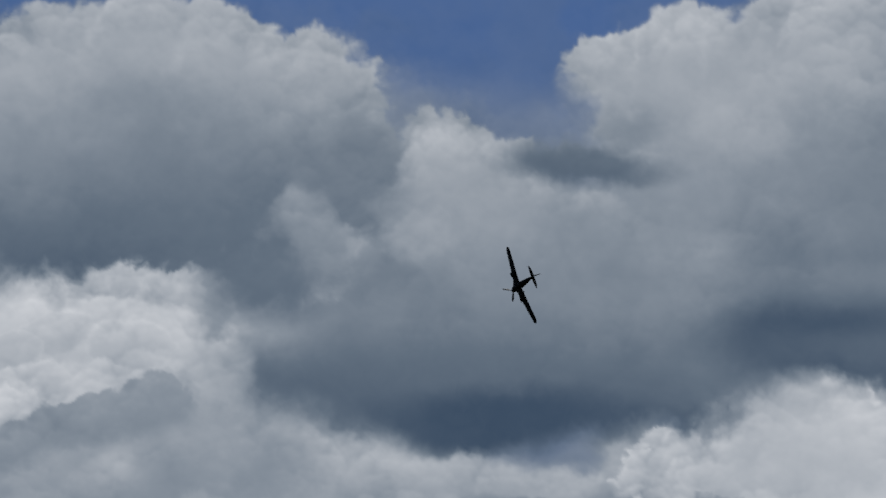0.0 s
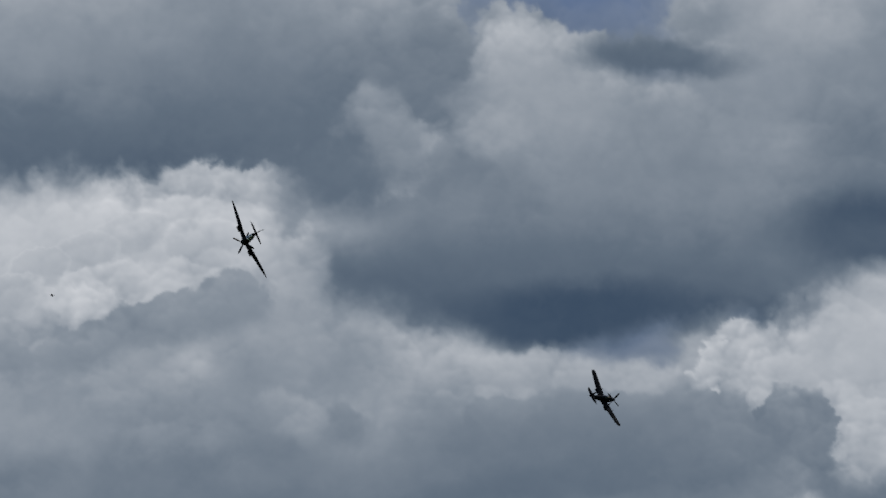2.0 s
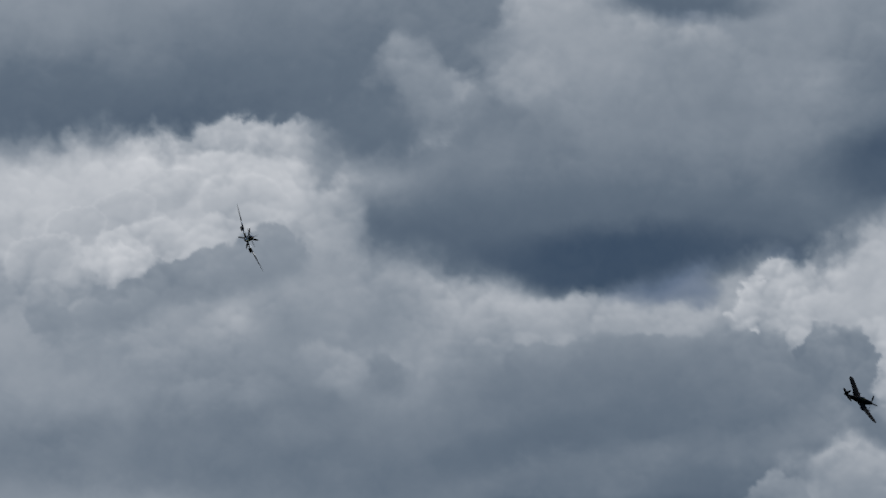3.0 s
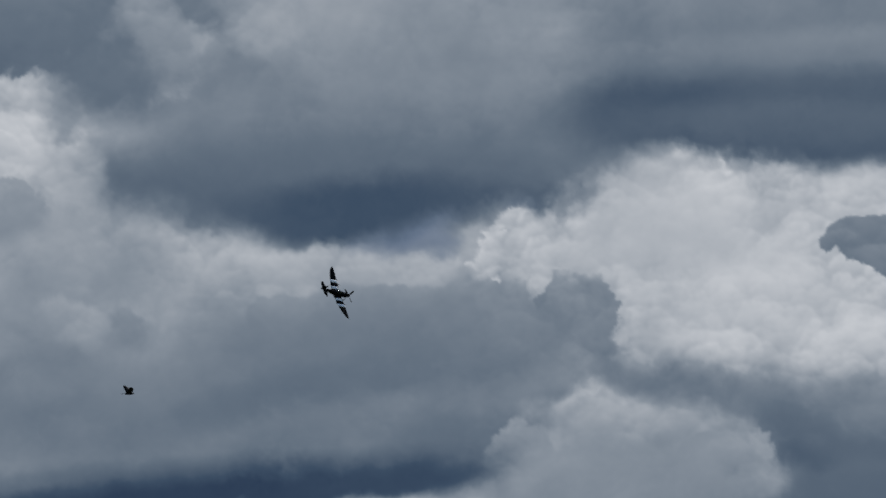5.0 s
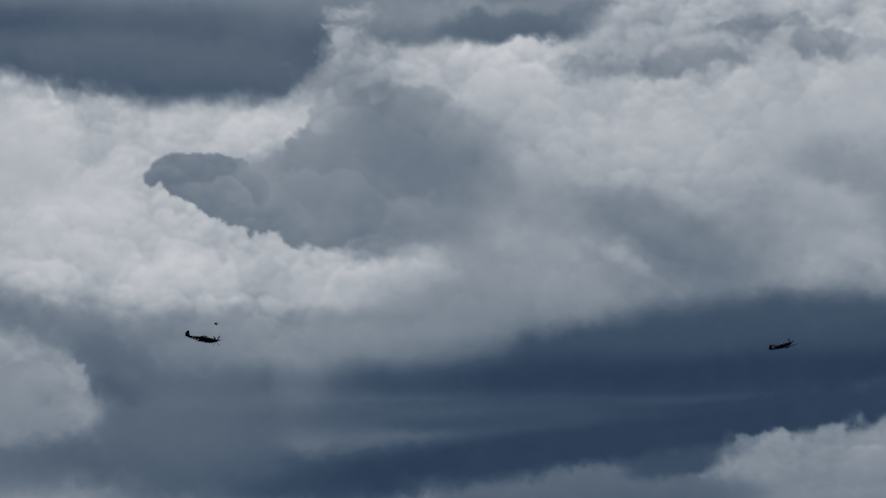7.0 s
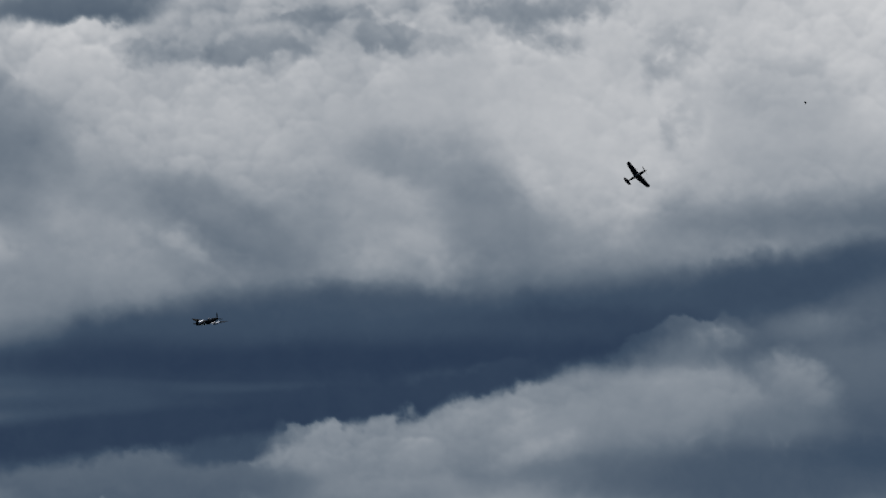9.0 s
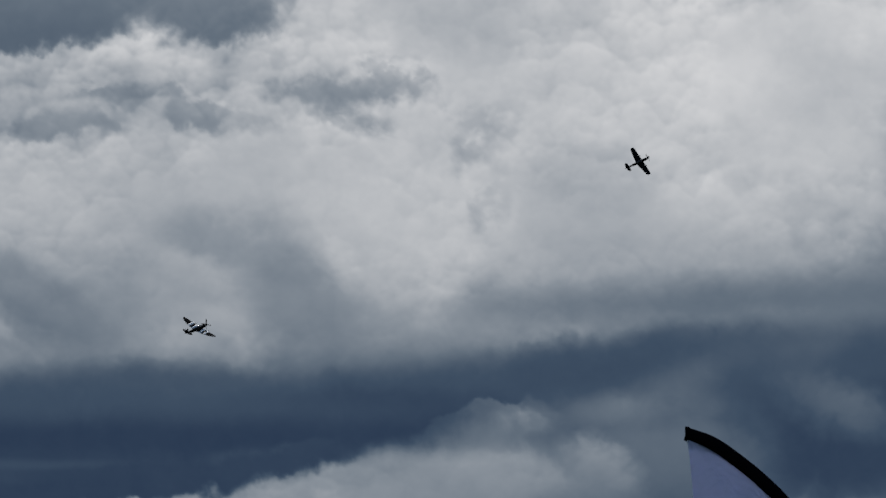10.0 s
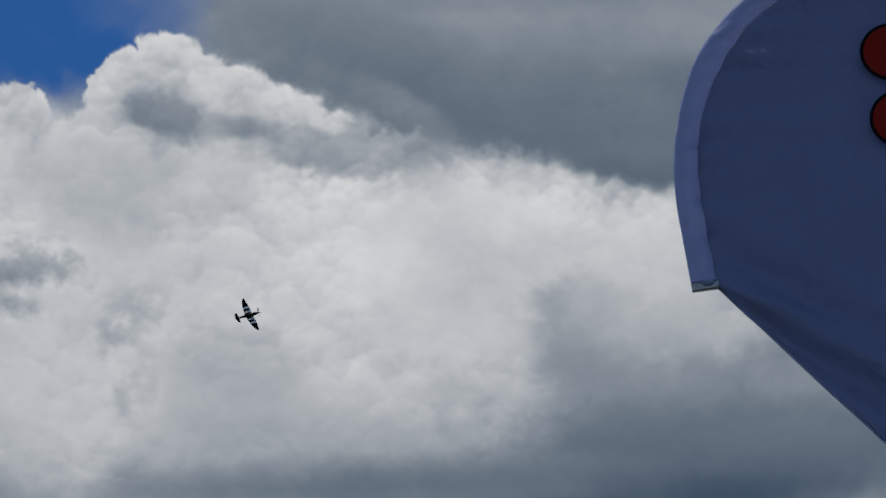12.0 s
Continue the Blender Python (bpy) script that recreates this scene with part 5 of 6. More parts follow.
def tailplane_mesh(side):
    out = []
    for i in range(9):
        k = i / 8
        x, chord = 0.05 + 1.6 * k, 1.25 * max(0.03, 1 - k ** 2.6) ** 0.6
        lead = -4.45 - 0.35 * k * k
        out.append([(side * x, lead, 0.42), (side * x, lead - chord * 0.4, 0.42 + 0.06 * (1.1 - k)), (side * x, lead - chord, 0.42), (side * x, lead - chord * 0.4, 0.42 - 0.06 * (1.1 - k))])
    return loft(out)


def fin_mesh():
    out = []
    for i in range(9):
        k = i / 8
        z, chord = 0.25 + 1.35 * k, 1.35 * max(0.05, 1 - k ** 2.4) ** 0.6
        lead = -4.75 - 0.42 * k
        out.append([(0.0, lead, z), (0.06 * (1.1 - k), lead - chord * 0.4, z), (0.0, lead - chord, z), (-0.06 * (1.1 - k), lead - chord * 0.4, z)])
    return loft(out)


def box_mesh(x0, x1, y0, y1, z0, z1, bevel=0.04):
    bm = bmesh.new()
    bmesh.ops.create_cube(bm, size=1)
    for v in bm.verts:
        v.co = Vector(((x0 + x1) / 2 + v.co.x * (x1 - x0), (y0 + y1) / 2 + v.co.y * (y1 - y0), (z0 + z1) / 2 + v.co.z * (z1 - z0)))
    bmesh.ops.bevel(bm, geom=bm.edges[:], offset=bevel, segments=2, affect="EDGES")
    return bm


def aeroplane(label, pointed, skin, stripes):
    plane = tagged(new("fighter_aeroplane"), label, "aeroplane", group="vintage fighter aeroplanes")
    part("fuselage", fuselage_mesh(2.75, -5.8, 22), skin, plane)
    for side in (-1, 1):
        wing = part("wing", wing_mesh(side, 0.0, 5.6, 20, pointed), skin, plane)
        part("tailplane", tailplane_mesh(side), skin, plane)
        part("radiator", box_mesh(side * 1.75 - 0.36, side * 1.75 + 0.36, -0.95, 0.25, -0.56, -0.2), skin, plane)
        part("cannon", loft([ring(0.6, 0.05, 0.05, wing_height(2.1), 8), ring(1.45, 0.035, 0.035, wing_height(2.1), 8)]), BLADE, plane).location.x = side * 2.1
        if stripes:
            for k, (xa, xb) in enumerate(((0.95, 1.52), (1.52, 2.25), (2.25, 2.85))):
                part("stripe", wing_mesh(side, xa, xb, 3, pointed, 0.008), WHITE if k % 2 == 0 else BLACK, wing, "white painted stripe" if k % 2 == 0 else "black painted stripe")
    part("tail_fin", fin_mesh(), skin, plane)
    if stripes:
        for k in range(5):
            y = -2.3 - 0.42 * k
            part("fuselage_stripe", fuselage_mesh(y, y - 0.42, 2, 0.008), WHITE if k % 2 == 0 else BLACK, plane, "white painted stripe" if k % 2 == 0 else "black painted stripe")
    canopy = [ring(y, w, h, 0.5, 12, 2.0) for y, w, h in ((0.35, 0.1, 0.08), (0.05, 0.27, 0.36), (-0.5, 0.3, 0.44), (-1.0, 0.28, 0.38), (-1.7, 0.14, 0.16))]
    part("canopy", loft(canopy), GLASS, plane, "dark glazed canopy")
    prop = new("propeller")
    prop.parent = plane
    prop.location = (0, 2.85, 0.0)
    part("spinner", loft([ring(0.55 * (1 - (1 - k / 6) ** 1.0), 0.3 * math.sqrt(max(0.004, 1 - (k / 6) ** 2)), 0.3 * math.sqrt(max(0.004, 1 - (k / 6) ** 2)), 0.0, 14, 2.0) for k in range(7)]), BLADE, prop)
    for k in range(4):
        a = k * math.pi / 2
        secs = []
        for i in range(6):
            r = 0.2 + 1.4 * i / 5
            w = (0.07, 0.13, 0.16, 0.16, 0.13, 0.05)[i]
            tw = 0.9 - 0.5 * i / 5
            secs.append([(w * math.cos(tw), 0.15 + w * math.sin(tw), r), (0.0, 0.15 + 0.03, r), (-w * math.cos(tw), 0.15 - w * math.sin(tw), r), (0.0, 0.15 - 0.03, r)])
        bm = loft(secs)
        bmesh.ops.rotate(bm, verts=bm.verts, cent=(0, 0, 0), matrix=Matrix.Rotation(a, 3, "Y"))
        part("blade", bm, BLADE, prop)
    return plane, prop


striped_plane, striped_prop = aeroplane("dark camouflaged vintage fighter with black and white wing stripes", True, CAMO, True)
plain_plane, plain_prop = aeroplane("plain dark vintage propeller fighter banking against the clouds", False, DARK_PAINT, False)


# ---- flags ----
def cloth(name, colour, glow, rough=0.75):
    """Thin woven polyester that lets some light through, with crumples."""
    m = surface(name, colour, rough, vary=0.12, scale=5.0)
    n, l = m.node_tree.nodes, m.node_tree.links
    b, out = n["Principled BSDF"], n["Material Output"]
    tr, mx = n.new("ShaderNodeBsdfTranslucent"), n.new("ShaderNodeMixShader")
    mx.inputs[0].default_value = glow
    l.new(b.inputs["Base Color"].links[0].from_socket, tr.inputs[0])
    co, tex, weave, add, bp = n.new("ShaderNodeTexCoord"), n.new("ShaderNodeTexNoise"), n.new("ShaderNodeTexNoise"), n.new("ShaderNodeMath"), n.new("ShaderNodeBump")
    tex.inputs["Scale"].default_value, tex.inputs["Distortion"].default_value = 6.0, 1.2
    weave.inputs["Scale"].default_value = 160.0
    add.operation = "MULTIPLY_ADD"
    add.inputs[1].default_value = 0.06
    bp.inputs["Strength"].default_value, bp.inputs["Distance"].default_value = 0.45, 0.05
    l.new(co.outputs["Object"], tex.inputs["Vector"])
    l.new(co.outputs["Object"], weave.inputs["Vector"])
    l.new(weave.outputs[0], add.inputs[0])
    l.new(tex.outputs[0], add.inputs[2])
    l.new(add.outputs[0], bp.inputs["Height"])
    l.new(bp.outputs[0], b.inputs["Normal"])
    l.new(bp.outputs[0], tr.inputs["Normal"])
    l.new(b.outputs[0], mx.inputs[1])
    l.new(tr.outputs[0], mx.inputs[2])
    l.new(mx.outputs[0], out.inputs[0])
    return m


NAVY = cloth("navy_polyester", (0.20, 0.235, 0.41, 1), 0.42)
PALE_NAVY = cloth("grey_blue_sleeve_cloth", (0.36, 0.40, 0.62, 1), 0.5)
PALE_HEM = cloth("pale_hem_cloth", (0.62, 0.62, 0.70, 1), 0.5)
LAVENDER = cloth("pale_lavender_polyester", (0.44, 0.48, 0.64, 1), 0.55)
SLEEVE_BLACK = surface("black_sleeve_cloth", (0.002, 0.002, 0.003, 1), 0.95, vary=0.2, scale=20, gloss=0.0)
RED = surface("dark_red_print", (0.2, 0.007, 0.005, 1), 0.8, vary=0.1, scale=8)
FAINT_PRINT = surface("faint_blue_print", (0.1, 0.11, 0.26, 1), 0.8, vary=0.3, scale=30)
PRINT = surface("dark_print", (0.02, 0.022, 0.06, 1), 0.8, vary=0.1, scale=8)
POLE = surface("grey_fibreglass", (0.12, 0.12, 0.13, 1), 0.4, vary=0.15, scale=10)


def curve_point(points, k):
    """A smooth point at 0..1 along a chain of points."""
    n = len(points) - 1
    i = min(int(k * n), n - 1)
    t = k * n - i
    p = [Vector(points[max(0, min(n, i + d))]) for d in (-1, 0, 1, 2)]
    return 0.5 * ((2 * p[1]) + (p[2] - p[0]) * t + (2 * p[0] - 5 * p[1] + 4 * p[2] - p[3]) * t * t + (3 * p[1] - p[0] - 3 * p[2] + p[3]) * t ** 3)


def ribbon(edge_a, edge_b, rows, cols, ripple):
    """Cloth between two edges, each a chain of (x, z); ripple(x, z, across) gives its depth."""
    bm = bmesh.new()
    grid = []
    for i in range(rows + 1):
        a, b = curve_point(edge_a, i / rows), curve_point(edge_b, i / rows)
        line = []
        for j in range(cols + 1):
            p = a.lerp(b, j / cols)
            line.append(bm.verts.new((p.x, ripple(p.x, p.y, j / cols), p.y)))
        grid.append(line)
    for i in range(rows):
        for j in range(cols):
            bm.faces.new((grid[i][j], grid[i][j + 1], grid[i + 1][j + 1], grid[i + 1][j]))
    return bm


def thicken(ob, amount):
    mod = ob.modifiers.new("thickness", "SOLIDIFY")
    mod.thickness = amount
    return ob


def tube(points, radius, steps=60, end_radius=None, sides=10, depth=None):
    end_radius = end_radius or radius
    secs = []
    for i in range(steps + 1):
        k = i / steps
        p, q = curve_point(points, max(0, k - 0.01)), curve_point(points, min(1, k + 0.01))
        d = (q - p).normalized()
        c, r = curve_point(points, k), radius + (end_radius - radius) * k
        back = depth(c.x, c.y, 1.0) if depth else 0.0
        secs.append([(c.x - d.y * r * math.cos(2 * math.pi * m / sides), back + r * math.sin(2 * math.pi * m / sides), c.y + d.x * r * math.cos(2 * math.pi * m / sides)) for m in range(sides)])
    return loft(secs)


def ground_plate(parent, x):
    bm = box_mesh(x - 0.25, x + 0.25, -0.2, 0.2, 0.0, 0.03, 0.01)
    part("base_plate", bm, POLE, parent)


def feather_flag():
    """Tall banner whose black-sleeved pole bends over at the top. The tip is at x = 0."""
    top = 3.226
    flag = tagged(new("feather_flag"), "pale lavender feather banner with a black pole sleeve", "flag")
    px = 12.0 / 5579
    spine = [(x * px, top - y * px) for x, y in ((0, 12), (45, 29), (90, 61), (135, 100), (175, 143), (212, 198), (242, 262), (266, 340), (283, 440), (291, 570), (293, 770), (293, 960))]
    left = [(x * px, top - y * px) for x, y in ((2, 22), (6, 60), (10, 110), (14, 165), (18, 220), (21, 290), (24, 370), (27, 460), (29, 560), (30, 680), (30, 820), (30, 960))]

    def ripple(x, z, across):
        return 0.03 * math.sin(9 * x - 2.2 * z) * (1 - across) ** 0.6 + 0.012 * math.sin(23 * x + 7 * z) * (1 - across) + 0.55 * max(0.0, 13 * px + 0.51 * (top - z - 23 * px) - x) * min(1.0, (top - z) * 3)

    part("sleeve", tube(spine, 0.026, 90), SLEEVE_BLACK, flag, "black pole sleeve")
    part("sleeve_end", box_mesh(-0.003, 0.014, -0.024, 0.024, top - 0.0515, top - 0.001, 0.001), SLEEVE_BLACK, flag)
    thicken(part("panel", ribbon(left, spine, 120, 26, ripple), LAVENDER, flag, "translucent pale lavender cloth"), 0.0015)
    part("pole", tube([(293 * px, 1.25), (293 * px, 0.8), (293 * px, 0.4), (293 * px, 0.02)], 0.016, 12), POLE, flag)
    ground_plate(flag, 293 * px)
    writing = bpy.data.curves.new("letters", "FONT")
    writing.body, writing.size, writing.extrude, writing.align_x = "KH", 0.055, 0.001, "RIGHT"
    writing.offset = 0.0022
    writing.materials.append(PRINT)
    ob = new("letters", writing)
    ob.parent = flag
    ob.matrix_local = Matrix.Translation((23 * px, -0.05, top - 193 * px)) @ Matrix.Rotation(radians(40), 4, "Y") @ Matrix.Diagonal((-1, 1, 1, 1)) @ Matrix.Rotation(radians(90), 4, "X")
    tagged(ob, "dark printed letters seen from behind")
    stem = box_mesh(59.5 * px, 63.5 * px, -0.052, -0.049, top - 160 * px, top - 136 * px, 0.001)
    part("print_stem", stem, FAINT_PRINT, flag, "faint blue printed bar")
    wing = loft([[((66 + 32 * k) * px, -0.052 + e, top - (165 + 4 * abs(k) + 7 * q * (1 - 0.6 * k * k)) * px) for q, e in ((-1, 0), (1, 0), (1, 0.003), (-1, 0.003))] for k in (-1, -0.6, -0.2, 0.2, 0.6, 1)])
    part("print_wing", wing, FAINT_PRINT, flag, "faint blue printed swept shape")
    return flag


def teardrop_flag():
    """Round-backed banner; the pole rises at the far side, bends over the top and ends in the sleeve's lower tip, at x = 0."""
    tip = 3.384
    flag = tagged(new("teardrop_flag"), "navy blue teardrop banner with a paler sleeve and red print", "flag")
    px, pz = 7.64 / 5579, 7.86 / 5579

    def at(points):
        return [(x * px, tip - y * pz) for x, y in points]

    outer = at(((0, 0), (-14, -90), (-24, -160), (-26, -235), (-15, -315), (10, -400), (52, -468), (112, -528), (205, -590), (330, -625), (470, -630), (600, -590), (700, -490), (755, -330), (770, -120), (772, 140), (772, 420), (772, 690)))
    inner = at(((46, -5), (32, -90), (21, -160), (17, -235), (28, -312), (58, -388), (100, -455), (152, -505), (230, -550), (335, -580), (460, -583), (575, -550), (660, -465), (710, -320), (724, -120), (726, 140), (726, 420), (726, 690)))
    hem = at(((46, -5), (85, 33), (125, 71), (165, 112), (205, 153), (245, 194), (285, 233), (325, 273), (365, 313), (405, 352), (445, 393), (485, 434), (525, 475), (565, 516), (605, 559), (645, 604), (685, 656), (724, 721)))

    def ripple(x, z, across):
        u, v = x / px, (tip - z) / pz
        gather = 0.0012 * math.sin(0.2 * (v + 0.5 * u)) * math.exp(-((u - 90) / 90) ** 2) * math.exp(-((v + 360) / 160) ** 2)
        fold = 0.05 * math.sin(0.05 * (v - 0.55 * u) + 0.6) * math.exp(-((v - 0.72 * u) / 130) ** 2) * min(1.0, max(0.0, u / 120)) * min(1.0, 5.0 * (1.0 - across))
        fold += 0.006 * math.sin(0.14 * (v - 0.3 * u)) * math.exp(-((v - 0.3 * u + 25) / 45) ** 2) * min(1.0, max(0.0, u / 200))
        tuck = 0.016 * math.sin(0.11 * v + 0.9 * math.sin(0.03 * v)) * math.exp(-across * 7) * (0.4 + 0.6 * math.sin(0.021 * v + 1.0) ** 2)
        return gather + fold + tuck + 0.012 * math.sin(0.010 * u + 0.006 * v)

    def sleeve_bulge(x, z, across):
        return -0.022 * math.sin(math.pi * across) + 0.002 * math.sin(50 * z) * (1 - across) + ripple(x, z, 0.0) * across - 0.003 * across

    thicken(part("panel", ribbon(inner, hem, 110, 60, ripple), NAVY, flag, "navy blue translucent cloth"), 0.0015)
    sleeve = thicken(part("sleeve", ribbon(outer, inner, 140, 10, sleeve_bulge), PALE_NAVY, flag, "paler grey-blue pole sleeve"), 0.0015)
    part("sleeve_hem", loft([[(0.0, -0.026, tip + 0.012), (0.0, -0.026, tip - 0.004), (0.0, 0.004, tip - 0.004), (0.0, 0.004, tip + 0.012)], [(0.064, -0.026, tip + 0.018), (0.064, -0.026, tip + 0.003), (0.064, 0.004, tip + 0.003), (0.064, 0.004, tip + 0.018)]]), PALE_HEM, sleeve, "stitched hem at the sleeve end", False)
    part("seam", loft([[(0.0, -0.028, tip + 0.016), (0.0, -0.028, tip + 0.0125), (0.0, 0.005, tip + 0.0125), (0.0, 0.005, tip + 0.016)], [(0.064, -0.028, tip + 0.022), (0.064, -0.028, tip + 0.0185), (0.064, 0.005, tip + 0.0185), (0.064, 0.005, tip + 0.022)]]), NAVY, sleeve, "dark stitched seam", False)
    part("hem", tube(hem, 0.003, 110, sides=6, depth=ripple), PALE_NAVY, flag, "thin stitched cloth edge")
    part("pole", tube([(750 * px, tip - 650 * pz), (750 * px, 1.6), (750 * px, 0.8), (750 * px, 0.02)], 0.016, 16), POLE, flag)
    ground_plate(flag, 750 * px)
    for u, v, ru, rv in ((369, -415, 52, 47), (381, -294, 52, 47)):
        for name, grow, y, mat in (("print_outline", 6.0, -0.012, BLACK), ("red_print", 0.0, -0.014, RED)):
            bm = bmesh.new()
            bmesh.ops.create_circle(bm, cap_ends=True, segments=40, radius=1.0)
            for w in bm.verts:
                w.co = Vector(((u + w.co.x * (ru + grow)) * px, y + 0.0, tip - (v - w.co.y * (rv + grow)) * pz))
            part(name, bm, mat, flag, "black outlined red printed shape", False)
    return flag


white_flag = feather_flag()
blue_flag = teardrop_flag()


# ---- birds ----
def bird(label, span):
    b = tagged(new("bird"), label, "bird")
    s = span
    body = [ring(y * s, w * s, w * s, 0.0, 8, 2.0) for y, w in ((0.3, 0.01), (0.24, 0.035), (0.1, 0.06), (-0.1, 0.05), (-0.22, 0.025))]
    part("body", loft(body), FEATHER, b)
    tail = loft([[(-0.02 * s, -0.2 * s, 0), (0.02 * s, -0.2 * s, 0), (0.02 * s, -0.2 * s, 0.012 * s), (-0.02 * s, -0.2 * s, 0.012 * s)], [(-0.08 * s, -0.4 * s, 0), (0.08 * s, -0.4 * s, 0), (0.08 * s, -0.4 * s, 0.008 * s), (-0.08 * s, -0.4 * s, 0.008 * s)]])
    part("tail", tail, FEATHER, b)
    wings = []
    for side in (-1, 1):
        secs = []
        for x, lead, chord in ((0.02, 0.12, 0.26), (0.16, 0.17, 0.3), (0.32, 0.12, 0.28), (0.42, 0.03, 0.2), (0.47, -0.05, 0.06)):
            secs.append([(side * x * s, lead * s, 0.0), (side * x * s, (lead - chord * 0.4) * s, 0.018 * s), (side * x * s, (lead - chord) * s, 0.0), (side * x * s, (lead - chord * 0.4) * s, -0.004 * s)])
        wings.append(part("wing", loft(secs), FEATHER, b))
    return b, wings


crow, crow_wings = bird("black bird flapping below the aeroplanes", 1.3)
swift, swift_wings = bird("small dark bird gliding fast before the clouds", 0.55)
speck, speck_wings = bird("tiny distant dark bird", 0.8)
dart, dart_wings = bird("small dark bird with swept wings", 0.6)


# ---- motion of things ----
def motions():
    walk(striped_plane, [
        (0, pose(58.4, 264.2, 86.5, 5.2, 31.8, 25.3)),
        (0.5, pose(31.7, 297.7, 87.6, 5.2, 31.8, 25.3)),
        (1, pose(5, 331.2, 88.7, 8.5, 42.3, 32.1)),
        (1.5, pose(-17.8, 364.8, 90.8, 9.2, 53.2, 28.5)),
        (2, pose(-34.8, 399.2, 94.5, 9.4, 62, 21.7)),
        (2.5, pose(-44.7, 435.3, 99.1, 16.2, 64.6, 26.3)),
        (2.7, pose(-46.4, 448.5, 101, 22.8, 64.6, 31.2)),
        (4.3, pose(-21.1, 542.4, 107.9, 10.2, 71.3, -20.8)),
        (4.5, pose(-13, 552.5, 107.8, -1.7, 70, -34.4)),
        (5, pose(8.9, 582.3, 108.6, -0.1, 70.3, -37.2)),
        (5.5, pose(35.1, 609.2, 108, -7.2, 62.1, -48.5)),
        (6, pose(64.3, 630.8, 105.3, -9.7, 46.8, -56.5)),
        (6.5, pose(96.1, 648.7, 101.4, -1.7, 25.7, -54.3)),
        (6.7, pose(110.9, 666.3, 101.7, -4.2, 16.2, -62.2)),
        (8.3, pose(215.3, 719.1, 104.7, 11.4, 5.8, -53.8)),
        (8.5, pose(226.9, 723.9, 106.9, 13, 7.6, -57.1)),
        (9, pose(255.7, 736.6, 114, 19.5, 7.6, -53.7)),
        (9.5, pose(282.6, 744.1, 124.5, 18.9, 18.8, -48.9)),
        (10, pose(313, 756, 139, 29.1, 31.3, -48.7)),
        (10.5, pose(345.7, 768.7, 156.4, 31.3, 41.4, -49.4)),
        (11, pose(380.9, 781.2, 175.6, 38.2, 51.9, -45.2)),
        (11.5, pose(419.6, 792.1, 196.3, 43.7, 57.8, -44)),
        (12, pose(463.4, 804.6, 218.7, 52.8, 63.8, -39.1)),
    ])
    walk(plain_plane, [
        (0, pose(10.6, 415, 108.1, 2.3, 66, 16.2)),
        (0.5, pose(0.7, 447.1, 105.5, 12.5, 66.8, 18.1)),
        (1, pose(-1.7, 472.3, 102.2, 22.9, 65.5, 15.8)),
        (1.5, pose(3.9, 501.4, 100.3, 14.8, 65.3, -4.9)),
        (2, pose(16.3, 532.1, 99.4, 13.8, 63.6, -18.7)),
        (2.5, pose(35, 562.5, 99.2, 1.8, 62.4, -36.2)),
        (2.7, pose(44, 573.4, 99, -1.9, 61, -41.3)),
        (6.5, pose(303.5, 830.7, 121.1, 3.1, 10.8, -59.9)),
        (6.7, pose(317.1, 841.2, 124, 13.7, -0.6, -64.7)),
        (8.3, pose(415.3, 895.5, 170, 45.5, 45, -36.5)),
        (8.5, pose(427.7, 898.8, 177.1, 52.5, 48.4, -31)),
        (9, pose(460.1, 902.5, 196, 57.3, 51, -35.4)),
        (9.5, pose(491.6, 896.2, 213.6, 64, 56.1, -39.3)),
        (10, pose(522.3, 882.2, 230.7, 60.8, 57.4, -45.5)),
        (10.5, pose(550.4, 859.4, 245.3, 74, 61.9, -47.7)),
        (11, pose(573.2, 827, 256.2, 55.1, 66.3, -65.9)),
        (11.5, pose(589.4, 785.5, 262.5, 39.4, 64.8, -79.1)),
        (12, pose(605.7, 744, 268.8, 39.4, 64.8, -79.1)),
    ])
    walk(crow, [
        (0, pose(-71.4, 139.8, 20.8, 7.2, 15, -48.3)),
        (4.3, pose(-18.5, 187, 29.7, 7.2, 15, -48.3)),
        (4.5, pose(-16, 189.2, 30.1, 6.9, 15, -52.2)),
        (5, pose(-10.1, 193.5, 31, 6.3, 15, -55.1)),
        (5.5, pose(-3.9, 197.7, 31.8, 7.2, 15, -57.1)),
        (6, pose(2.4, 201.6, 32.9, 8.5, 15, -58)),
        (12, pose(77.2, 248.4, 46, 8.5, 15, -58)),
    ])
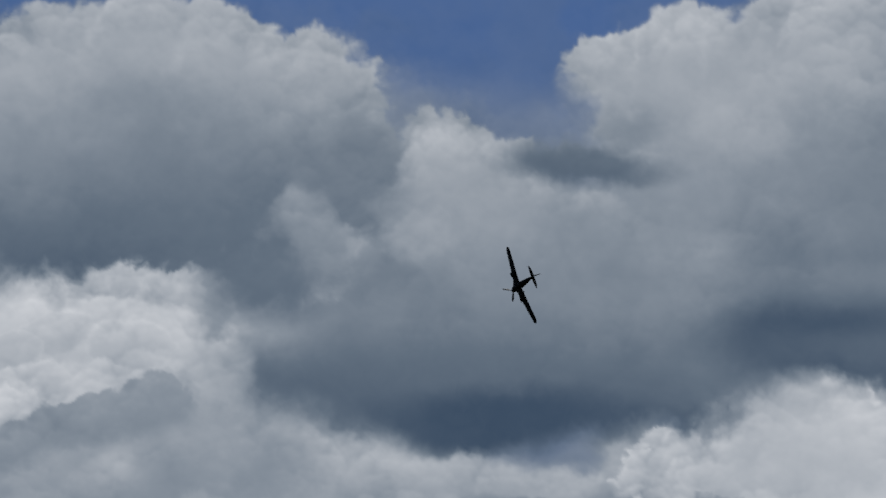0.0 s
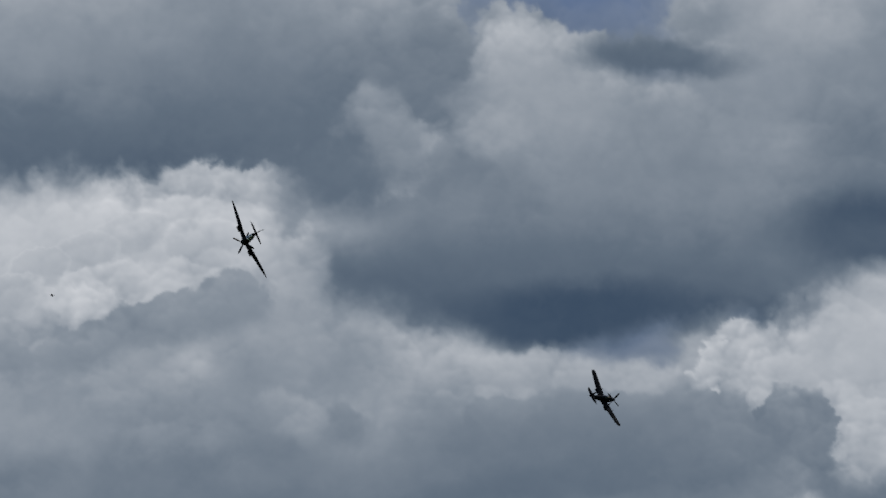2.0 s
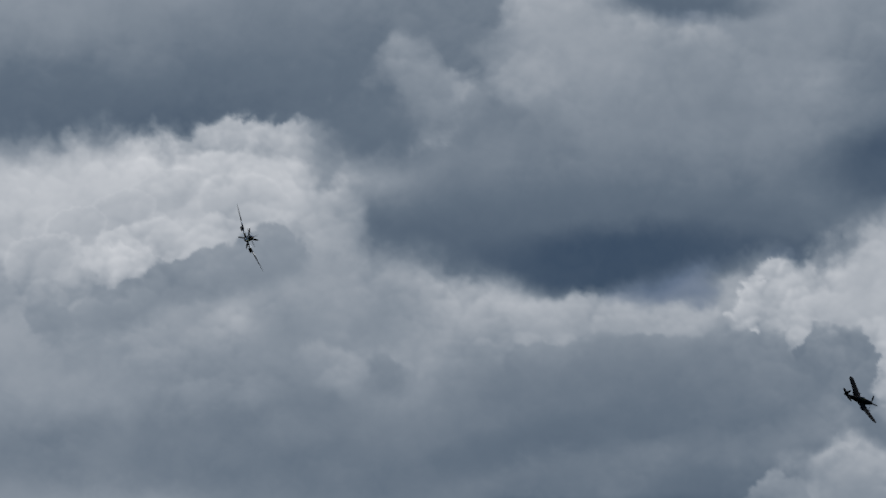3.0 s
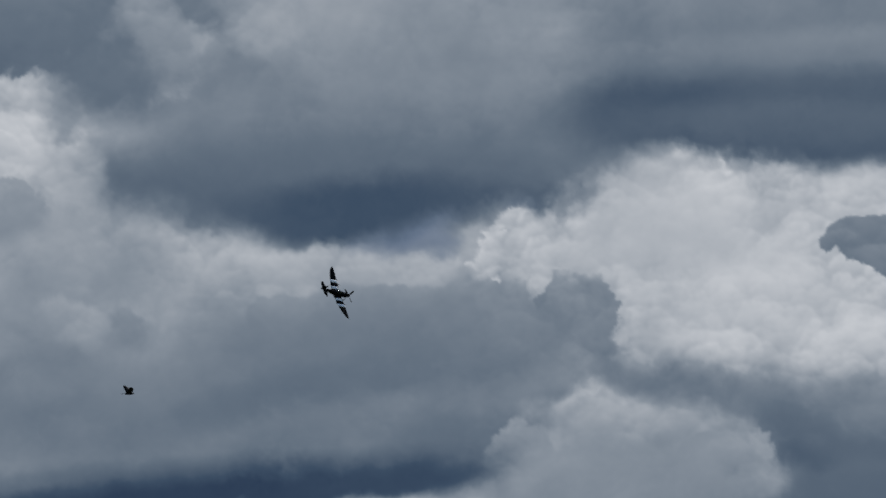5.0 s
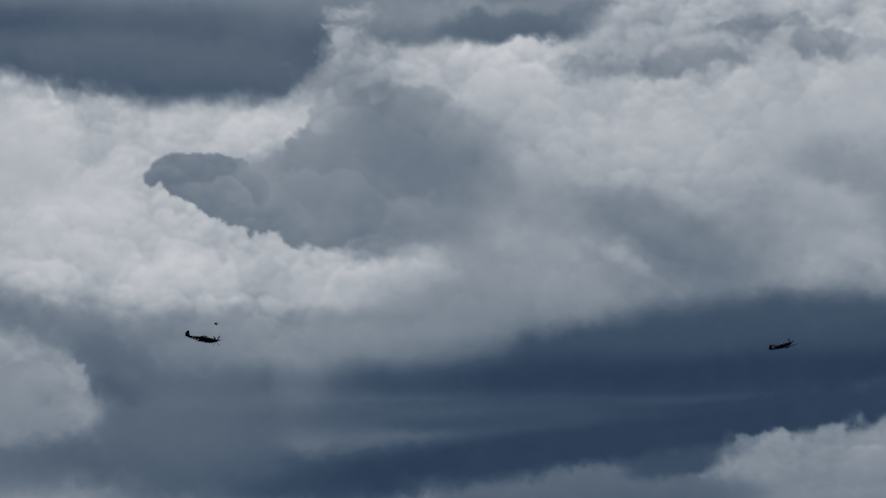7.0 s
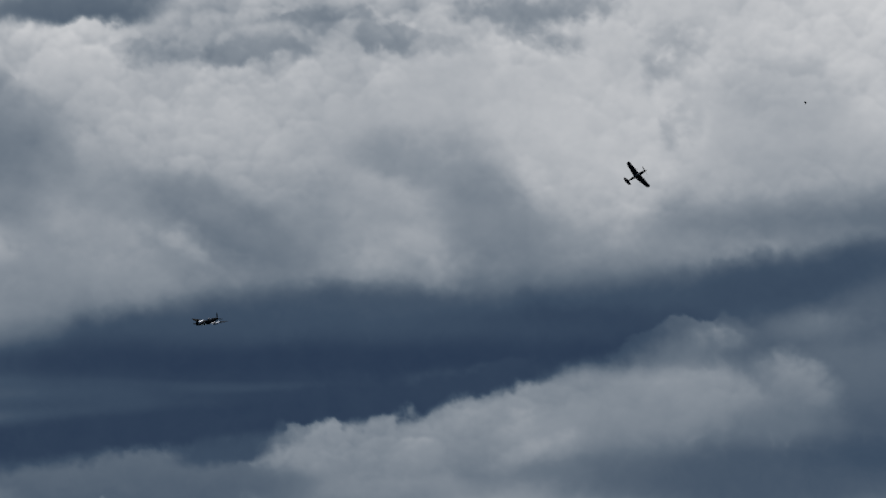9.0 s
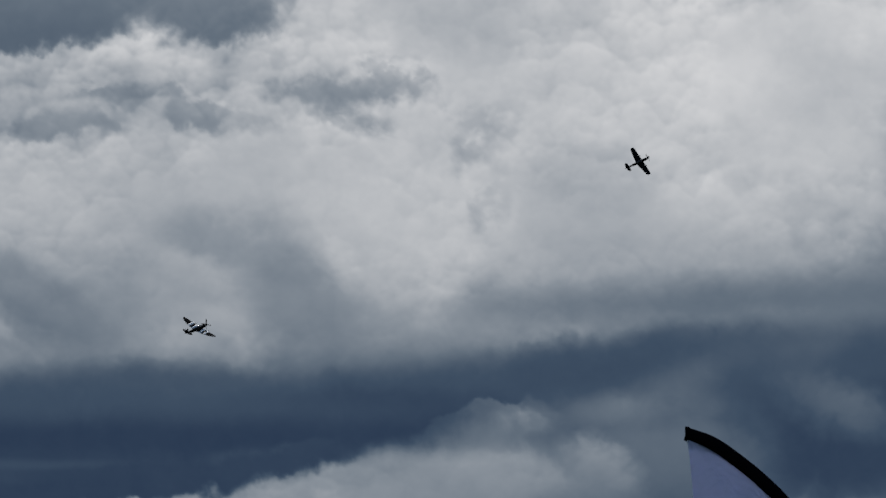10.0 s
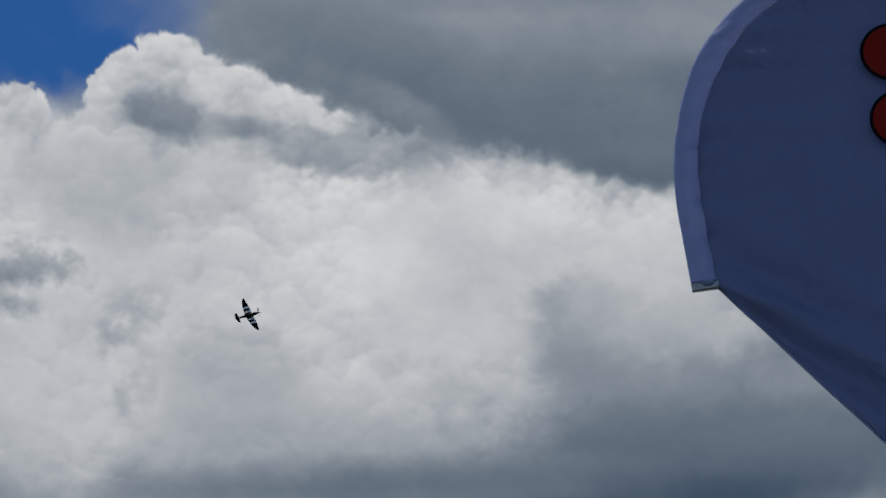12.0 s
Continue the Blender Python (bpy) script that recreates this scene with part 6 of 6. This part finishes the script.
    walk(swift, [
        (0, pose(-465.1, 579.8, 4, 3.6, 15, -115.2)),
        (8.3, pose(113.8, 306.8, 43.8, 4.1, 15, -115.2)),
        (8.5, pose(127.8, 300.3, 50.6, 25.9, 15, -120)),
        (9, pose(161.9, 279.1, 70.8, 26.7, 15, -121.8)),
        (12, pose(366.8, 151.9, 191.9, 26.7, 15, -121.8)),
    ])
    walk(speck, [
        (0, pose(80, 412.1, 89.1, -0.3, 15, 91.1)),
        (1, pose(9.3, 410.8, 88.7, -0.3, 15, 91.1)),
        (1.5, pose(-26, 410.1, 88.6, -0.3, 15, 91.1)),
        (12, pose(-768.1, 395.7, 85, -0.3, 15, 91.1)),
    ])
    walk(dart, [
        (0, pose(313.4, 173.8, 65.7, -5.4, 15, 73.2)),
        (6.4, pose(72.4, 246.5, 41.8, -5.4, 15, 73.2)),
        (6.5, pose(68.6, 247.6, 41.5, -5.4, 15, 73.2)),
        (12, pose(-138.5, 310, 21, -5.4, 15, 73.2)),
    ])
    def swaying(az, distance, lean):
        return pose(distance * math.sin(radians(az)), distance * math.cos(radians(az)), 0, 0, 0, -az) @ pose(0, 0, 0, 0, lean, 0)

    walk(white_flag, [(t, swaying(31.58, 11.9, lean)) for t, lean in ((0.0, 0.3), (2.0, -0.4), (4.0, 0.3), (6.0, -0.3), (8.0, 0.3), (9.5, 0.2), (10.0, -0.6), (10.5, 0.1), (11.0, 0.3), (12.0, -0.2))])
    walk(blue_flag, [(t, swaying(38.18, 7.43, lean)) for t, lean in ((0.0, 0.5), (2.0, 1.4), (4.0, 0.4), (6.0, 1.5), (8.0, 0.5), (10.0, 1.6), (11.0, 2.0), (11.5, 0.9), (12.0, 0.0))])
    for prop, place in ((striped_prop, 0.0), (plain_prop, 25.0)):
        walk(prop, [(0.05 * k, pose(0, 2.85, 0, 0, place + 71.0 * k, 0)) for k in range(241)])
    for wings, beat in ((crow_wings, 4.0), (swift_wings, 2.0), (speck_wings, 3.0), (dart_wings, 3.0)):
        for wing, side in zip(wings, (-1, 1)):
            walk(wing, [(0.05 * k, pose(0, 0, 0, 0, -side * (30 + 32 * math.sin(2 * math.pi * beat * (0.05 * k - 5.4))), 0)) for k in range(241)])


motions()
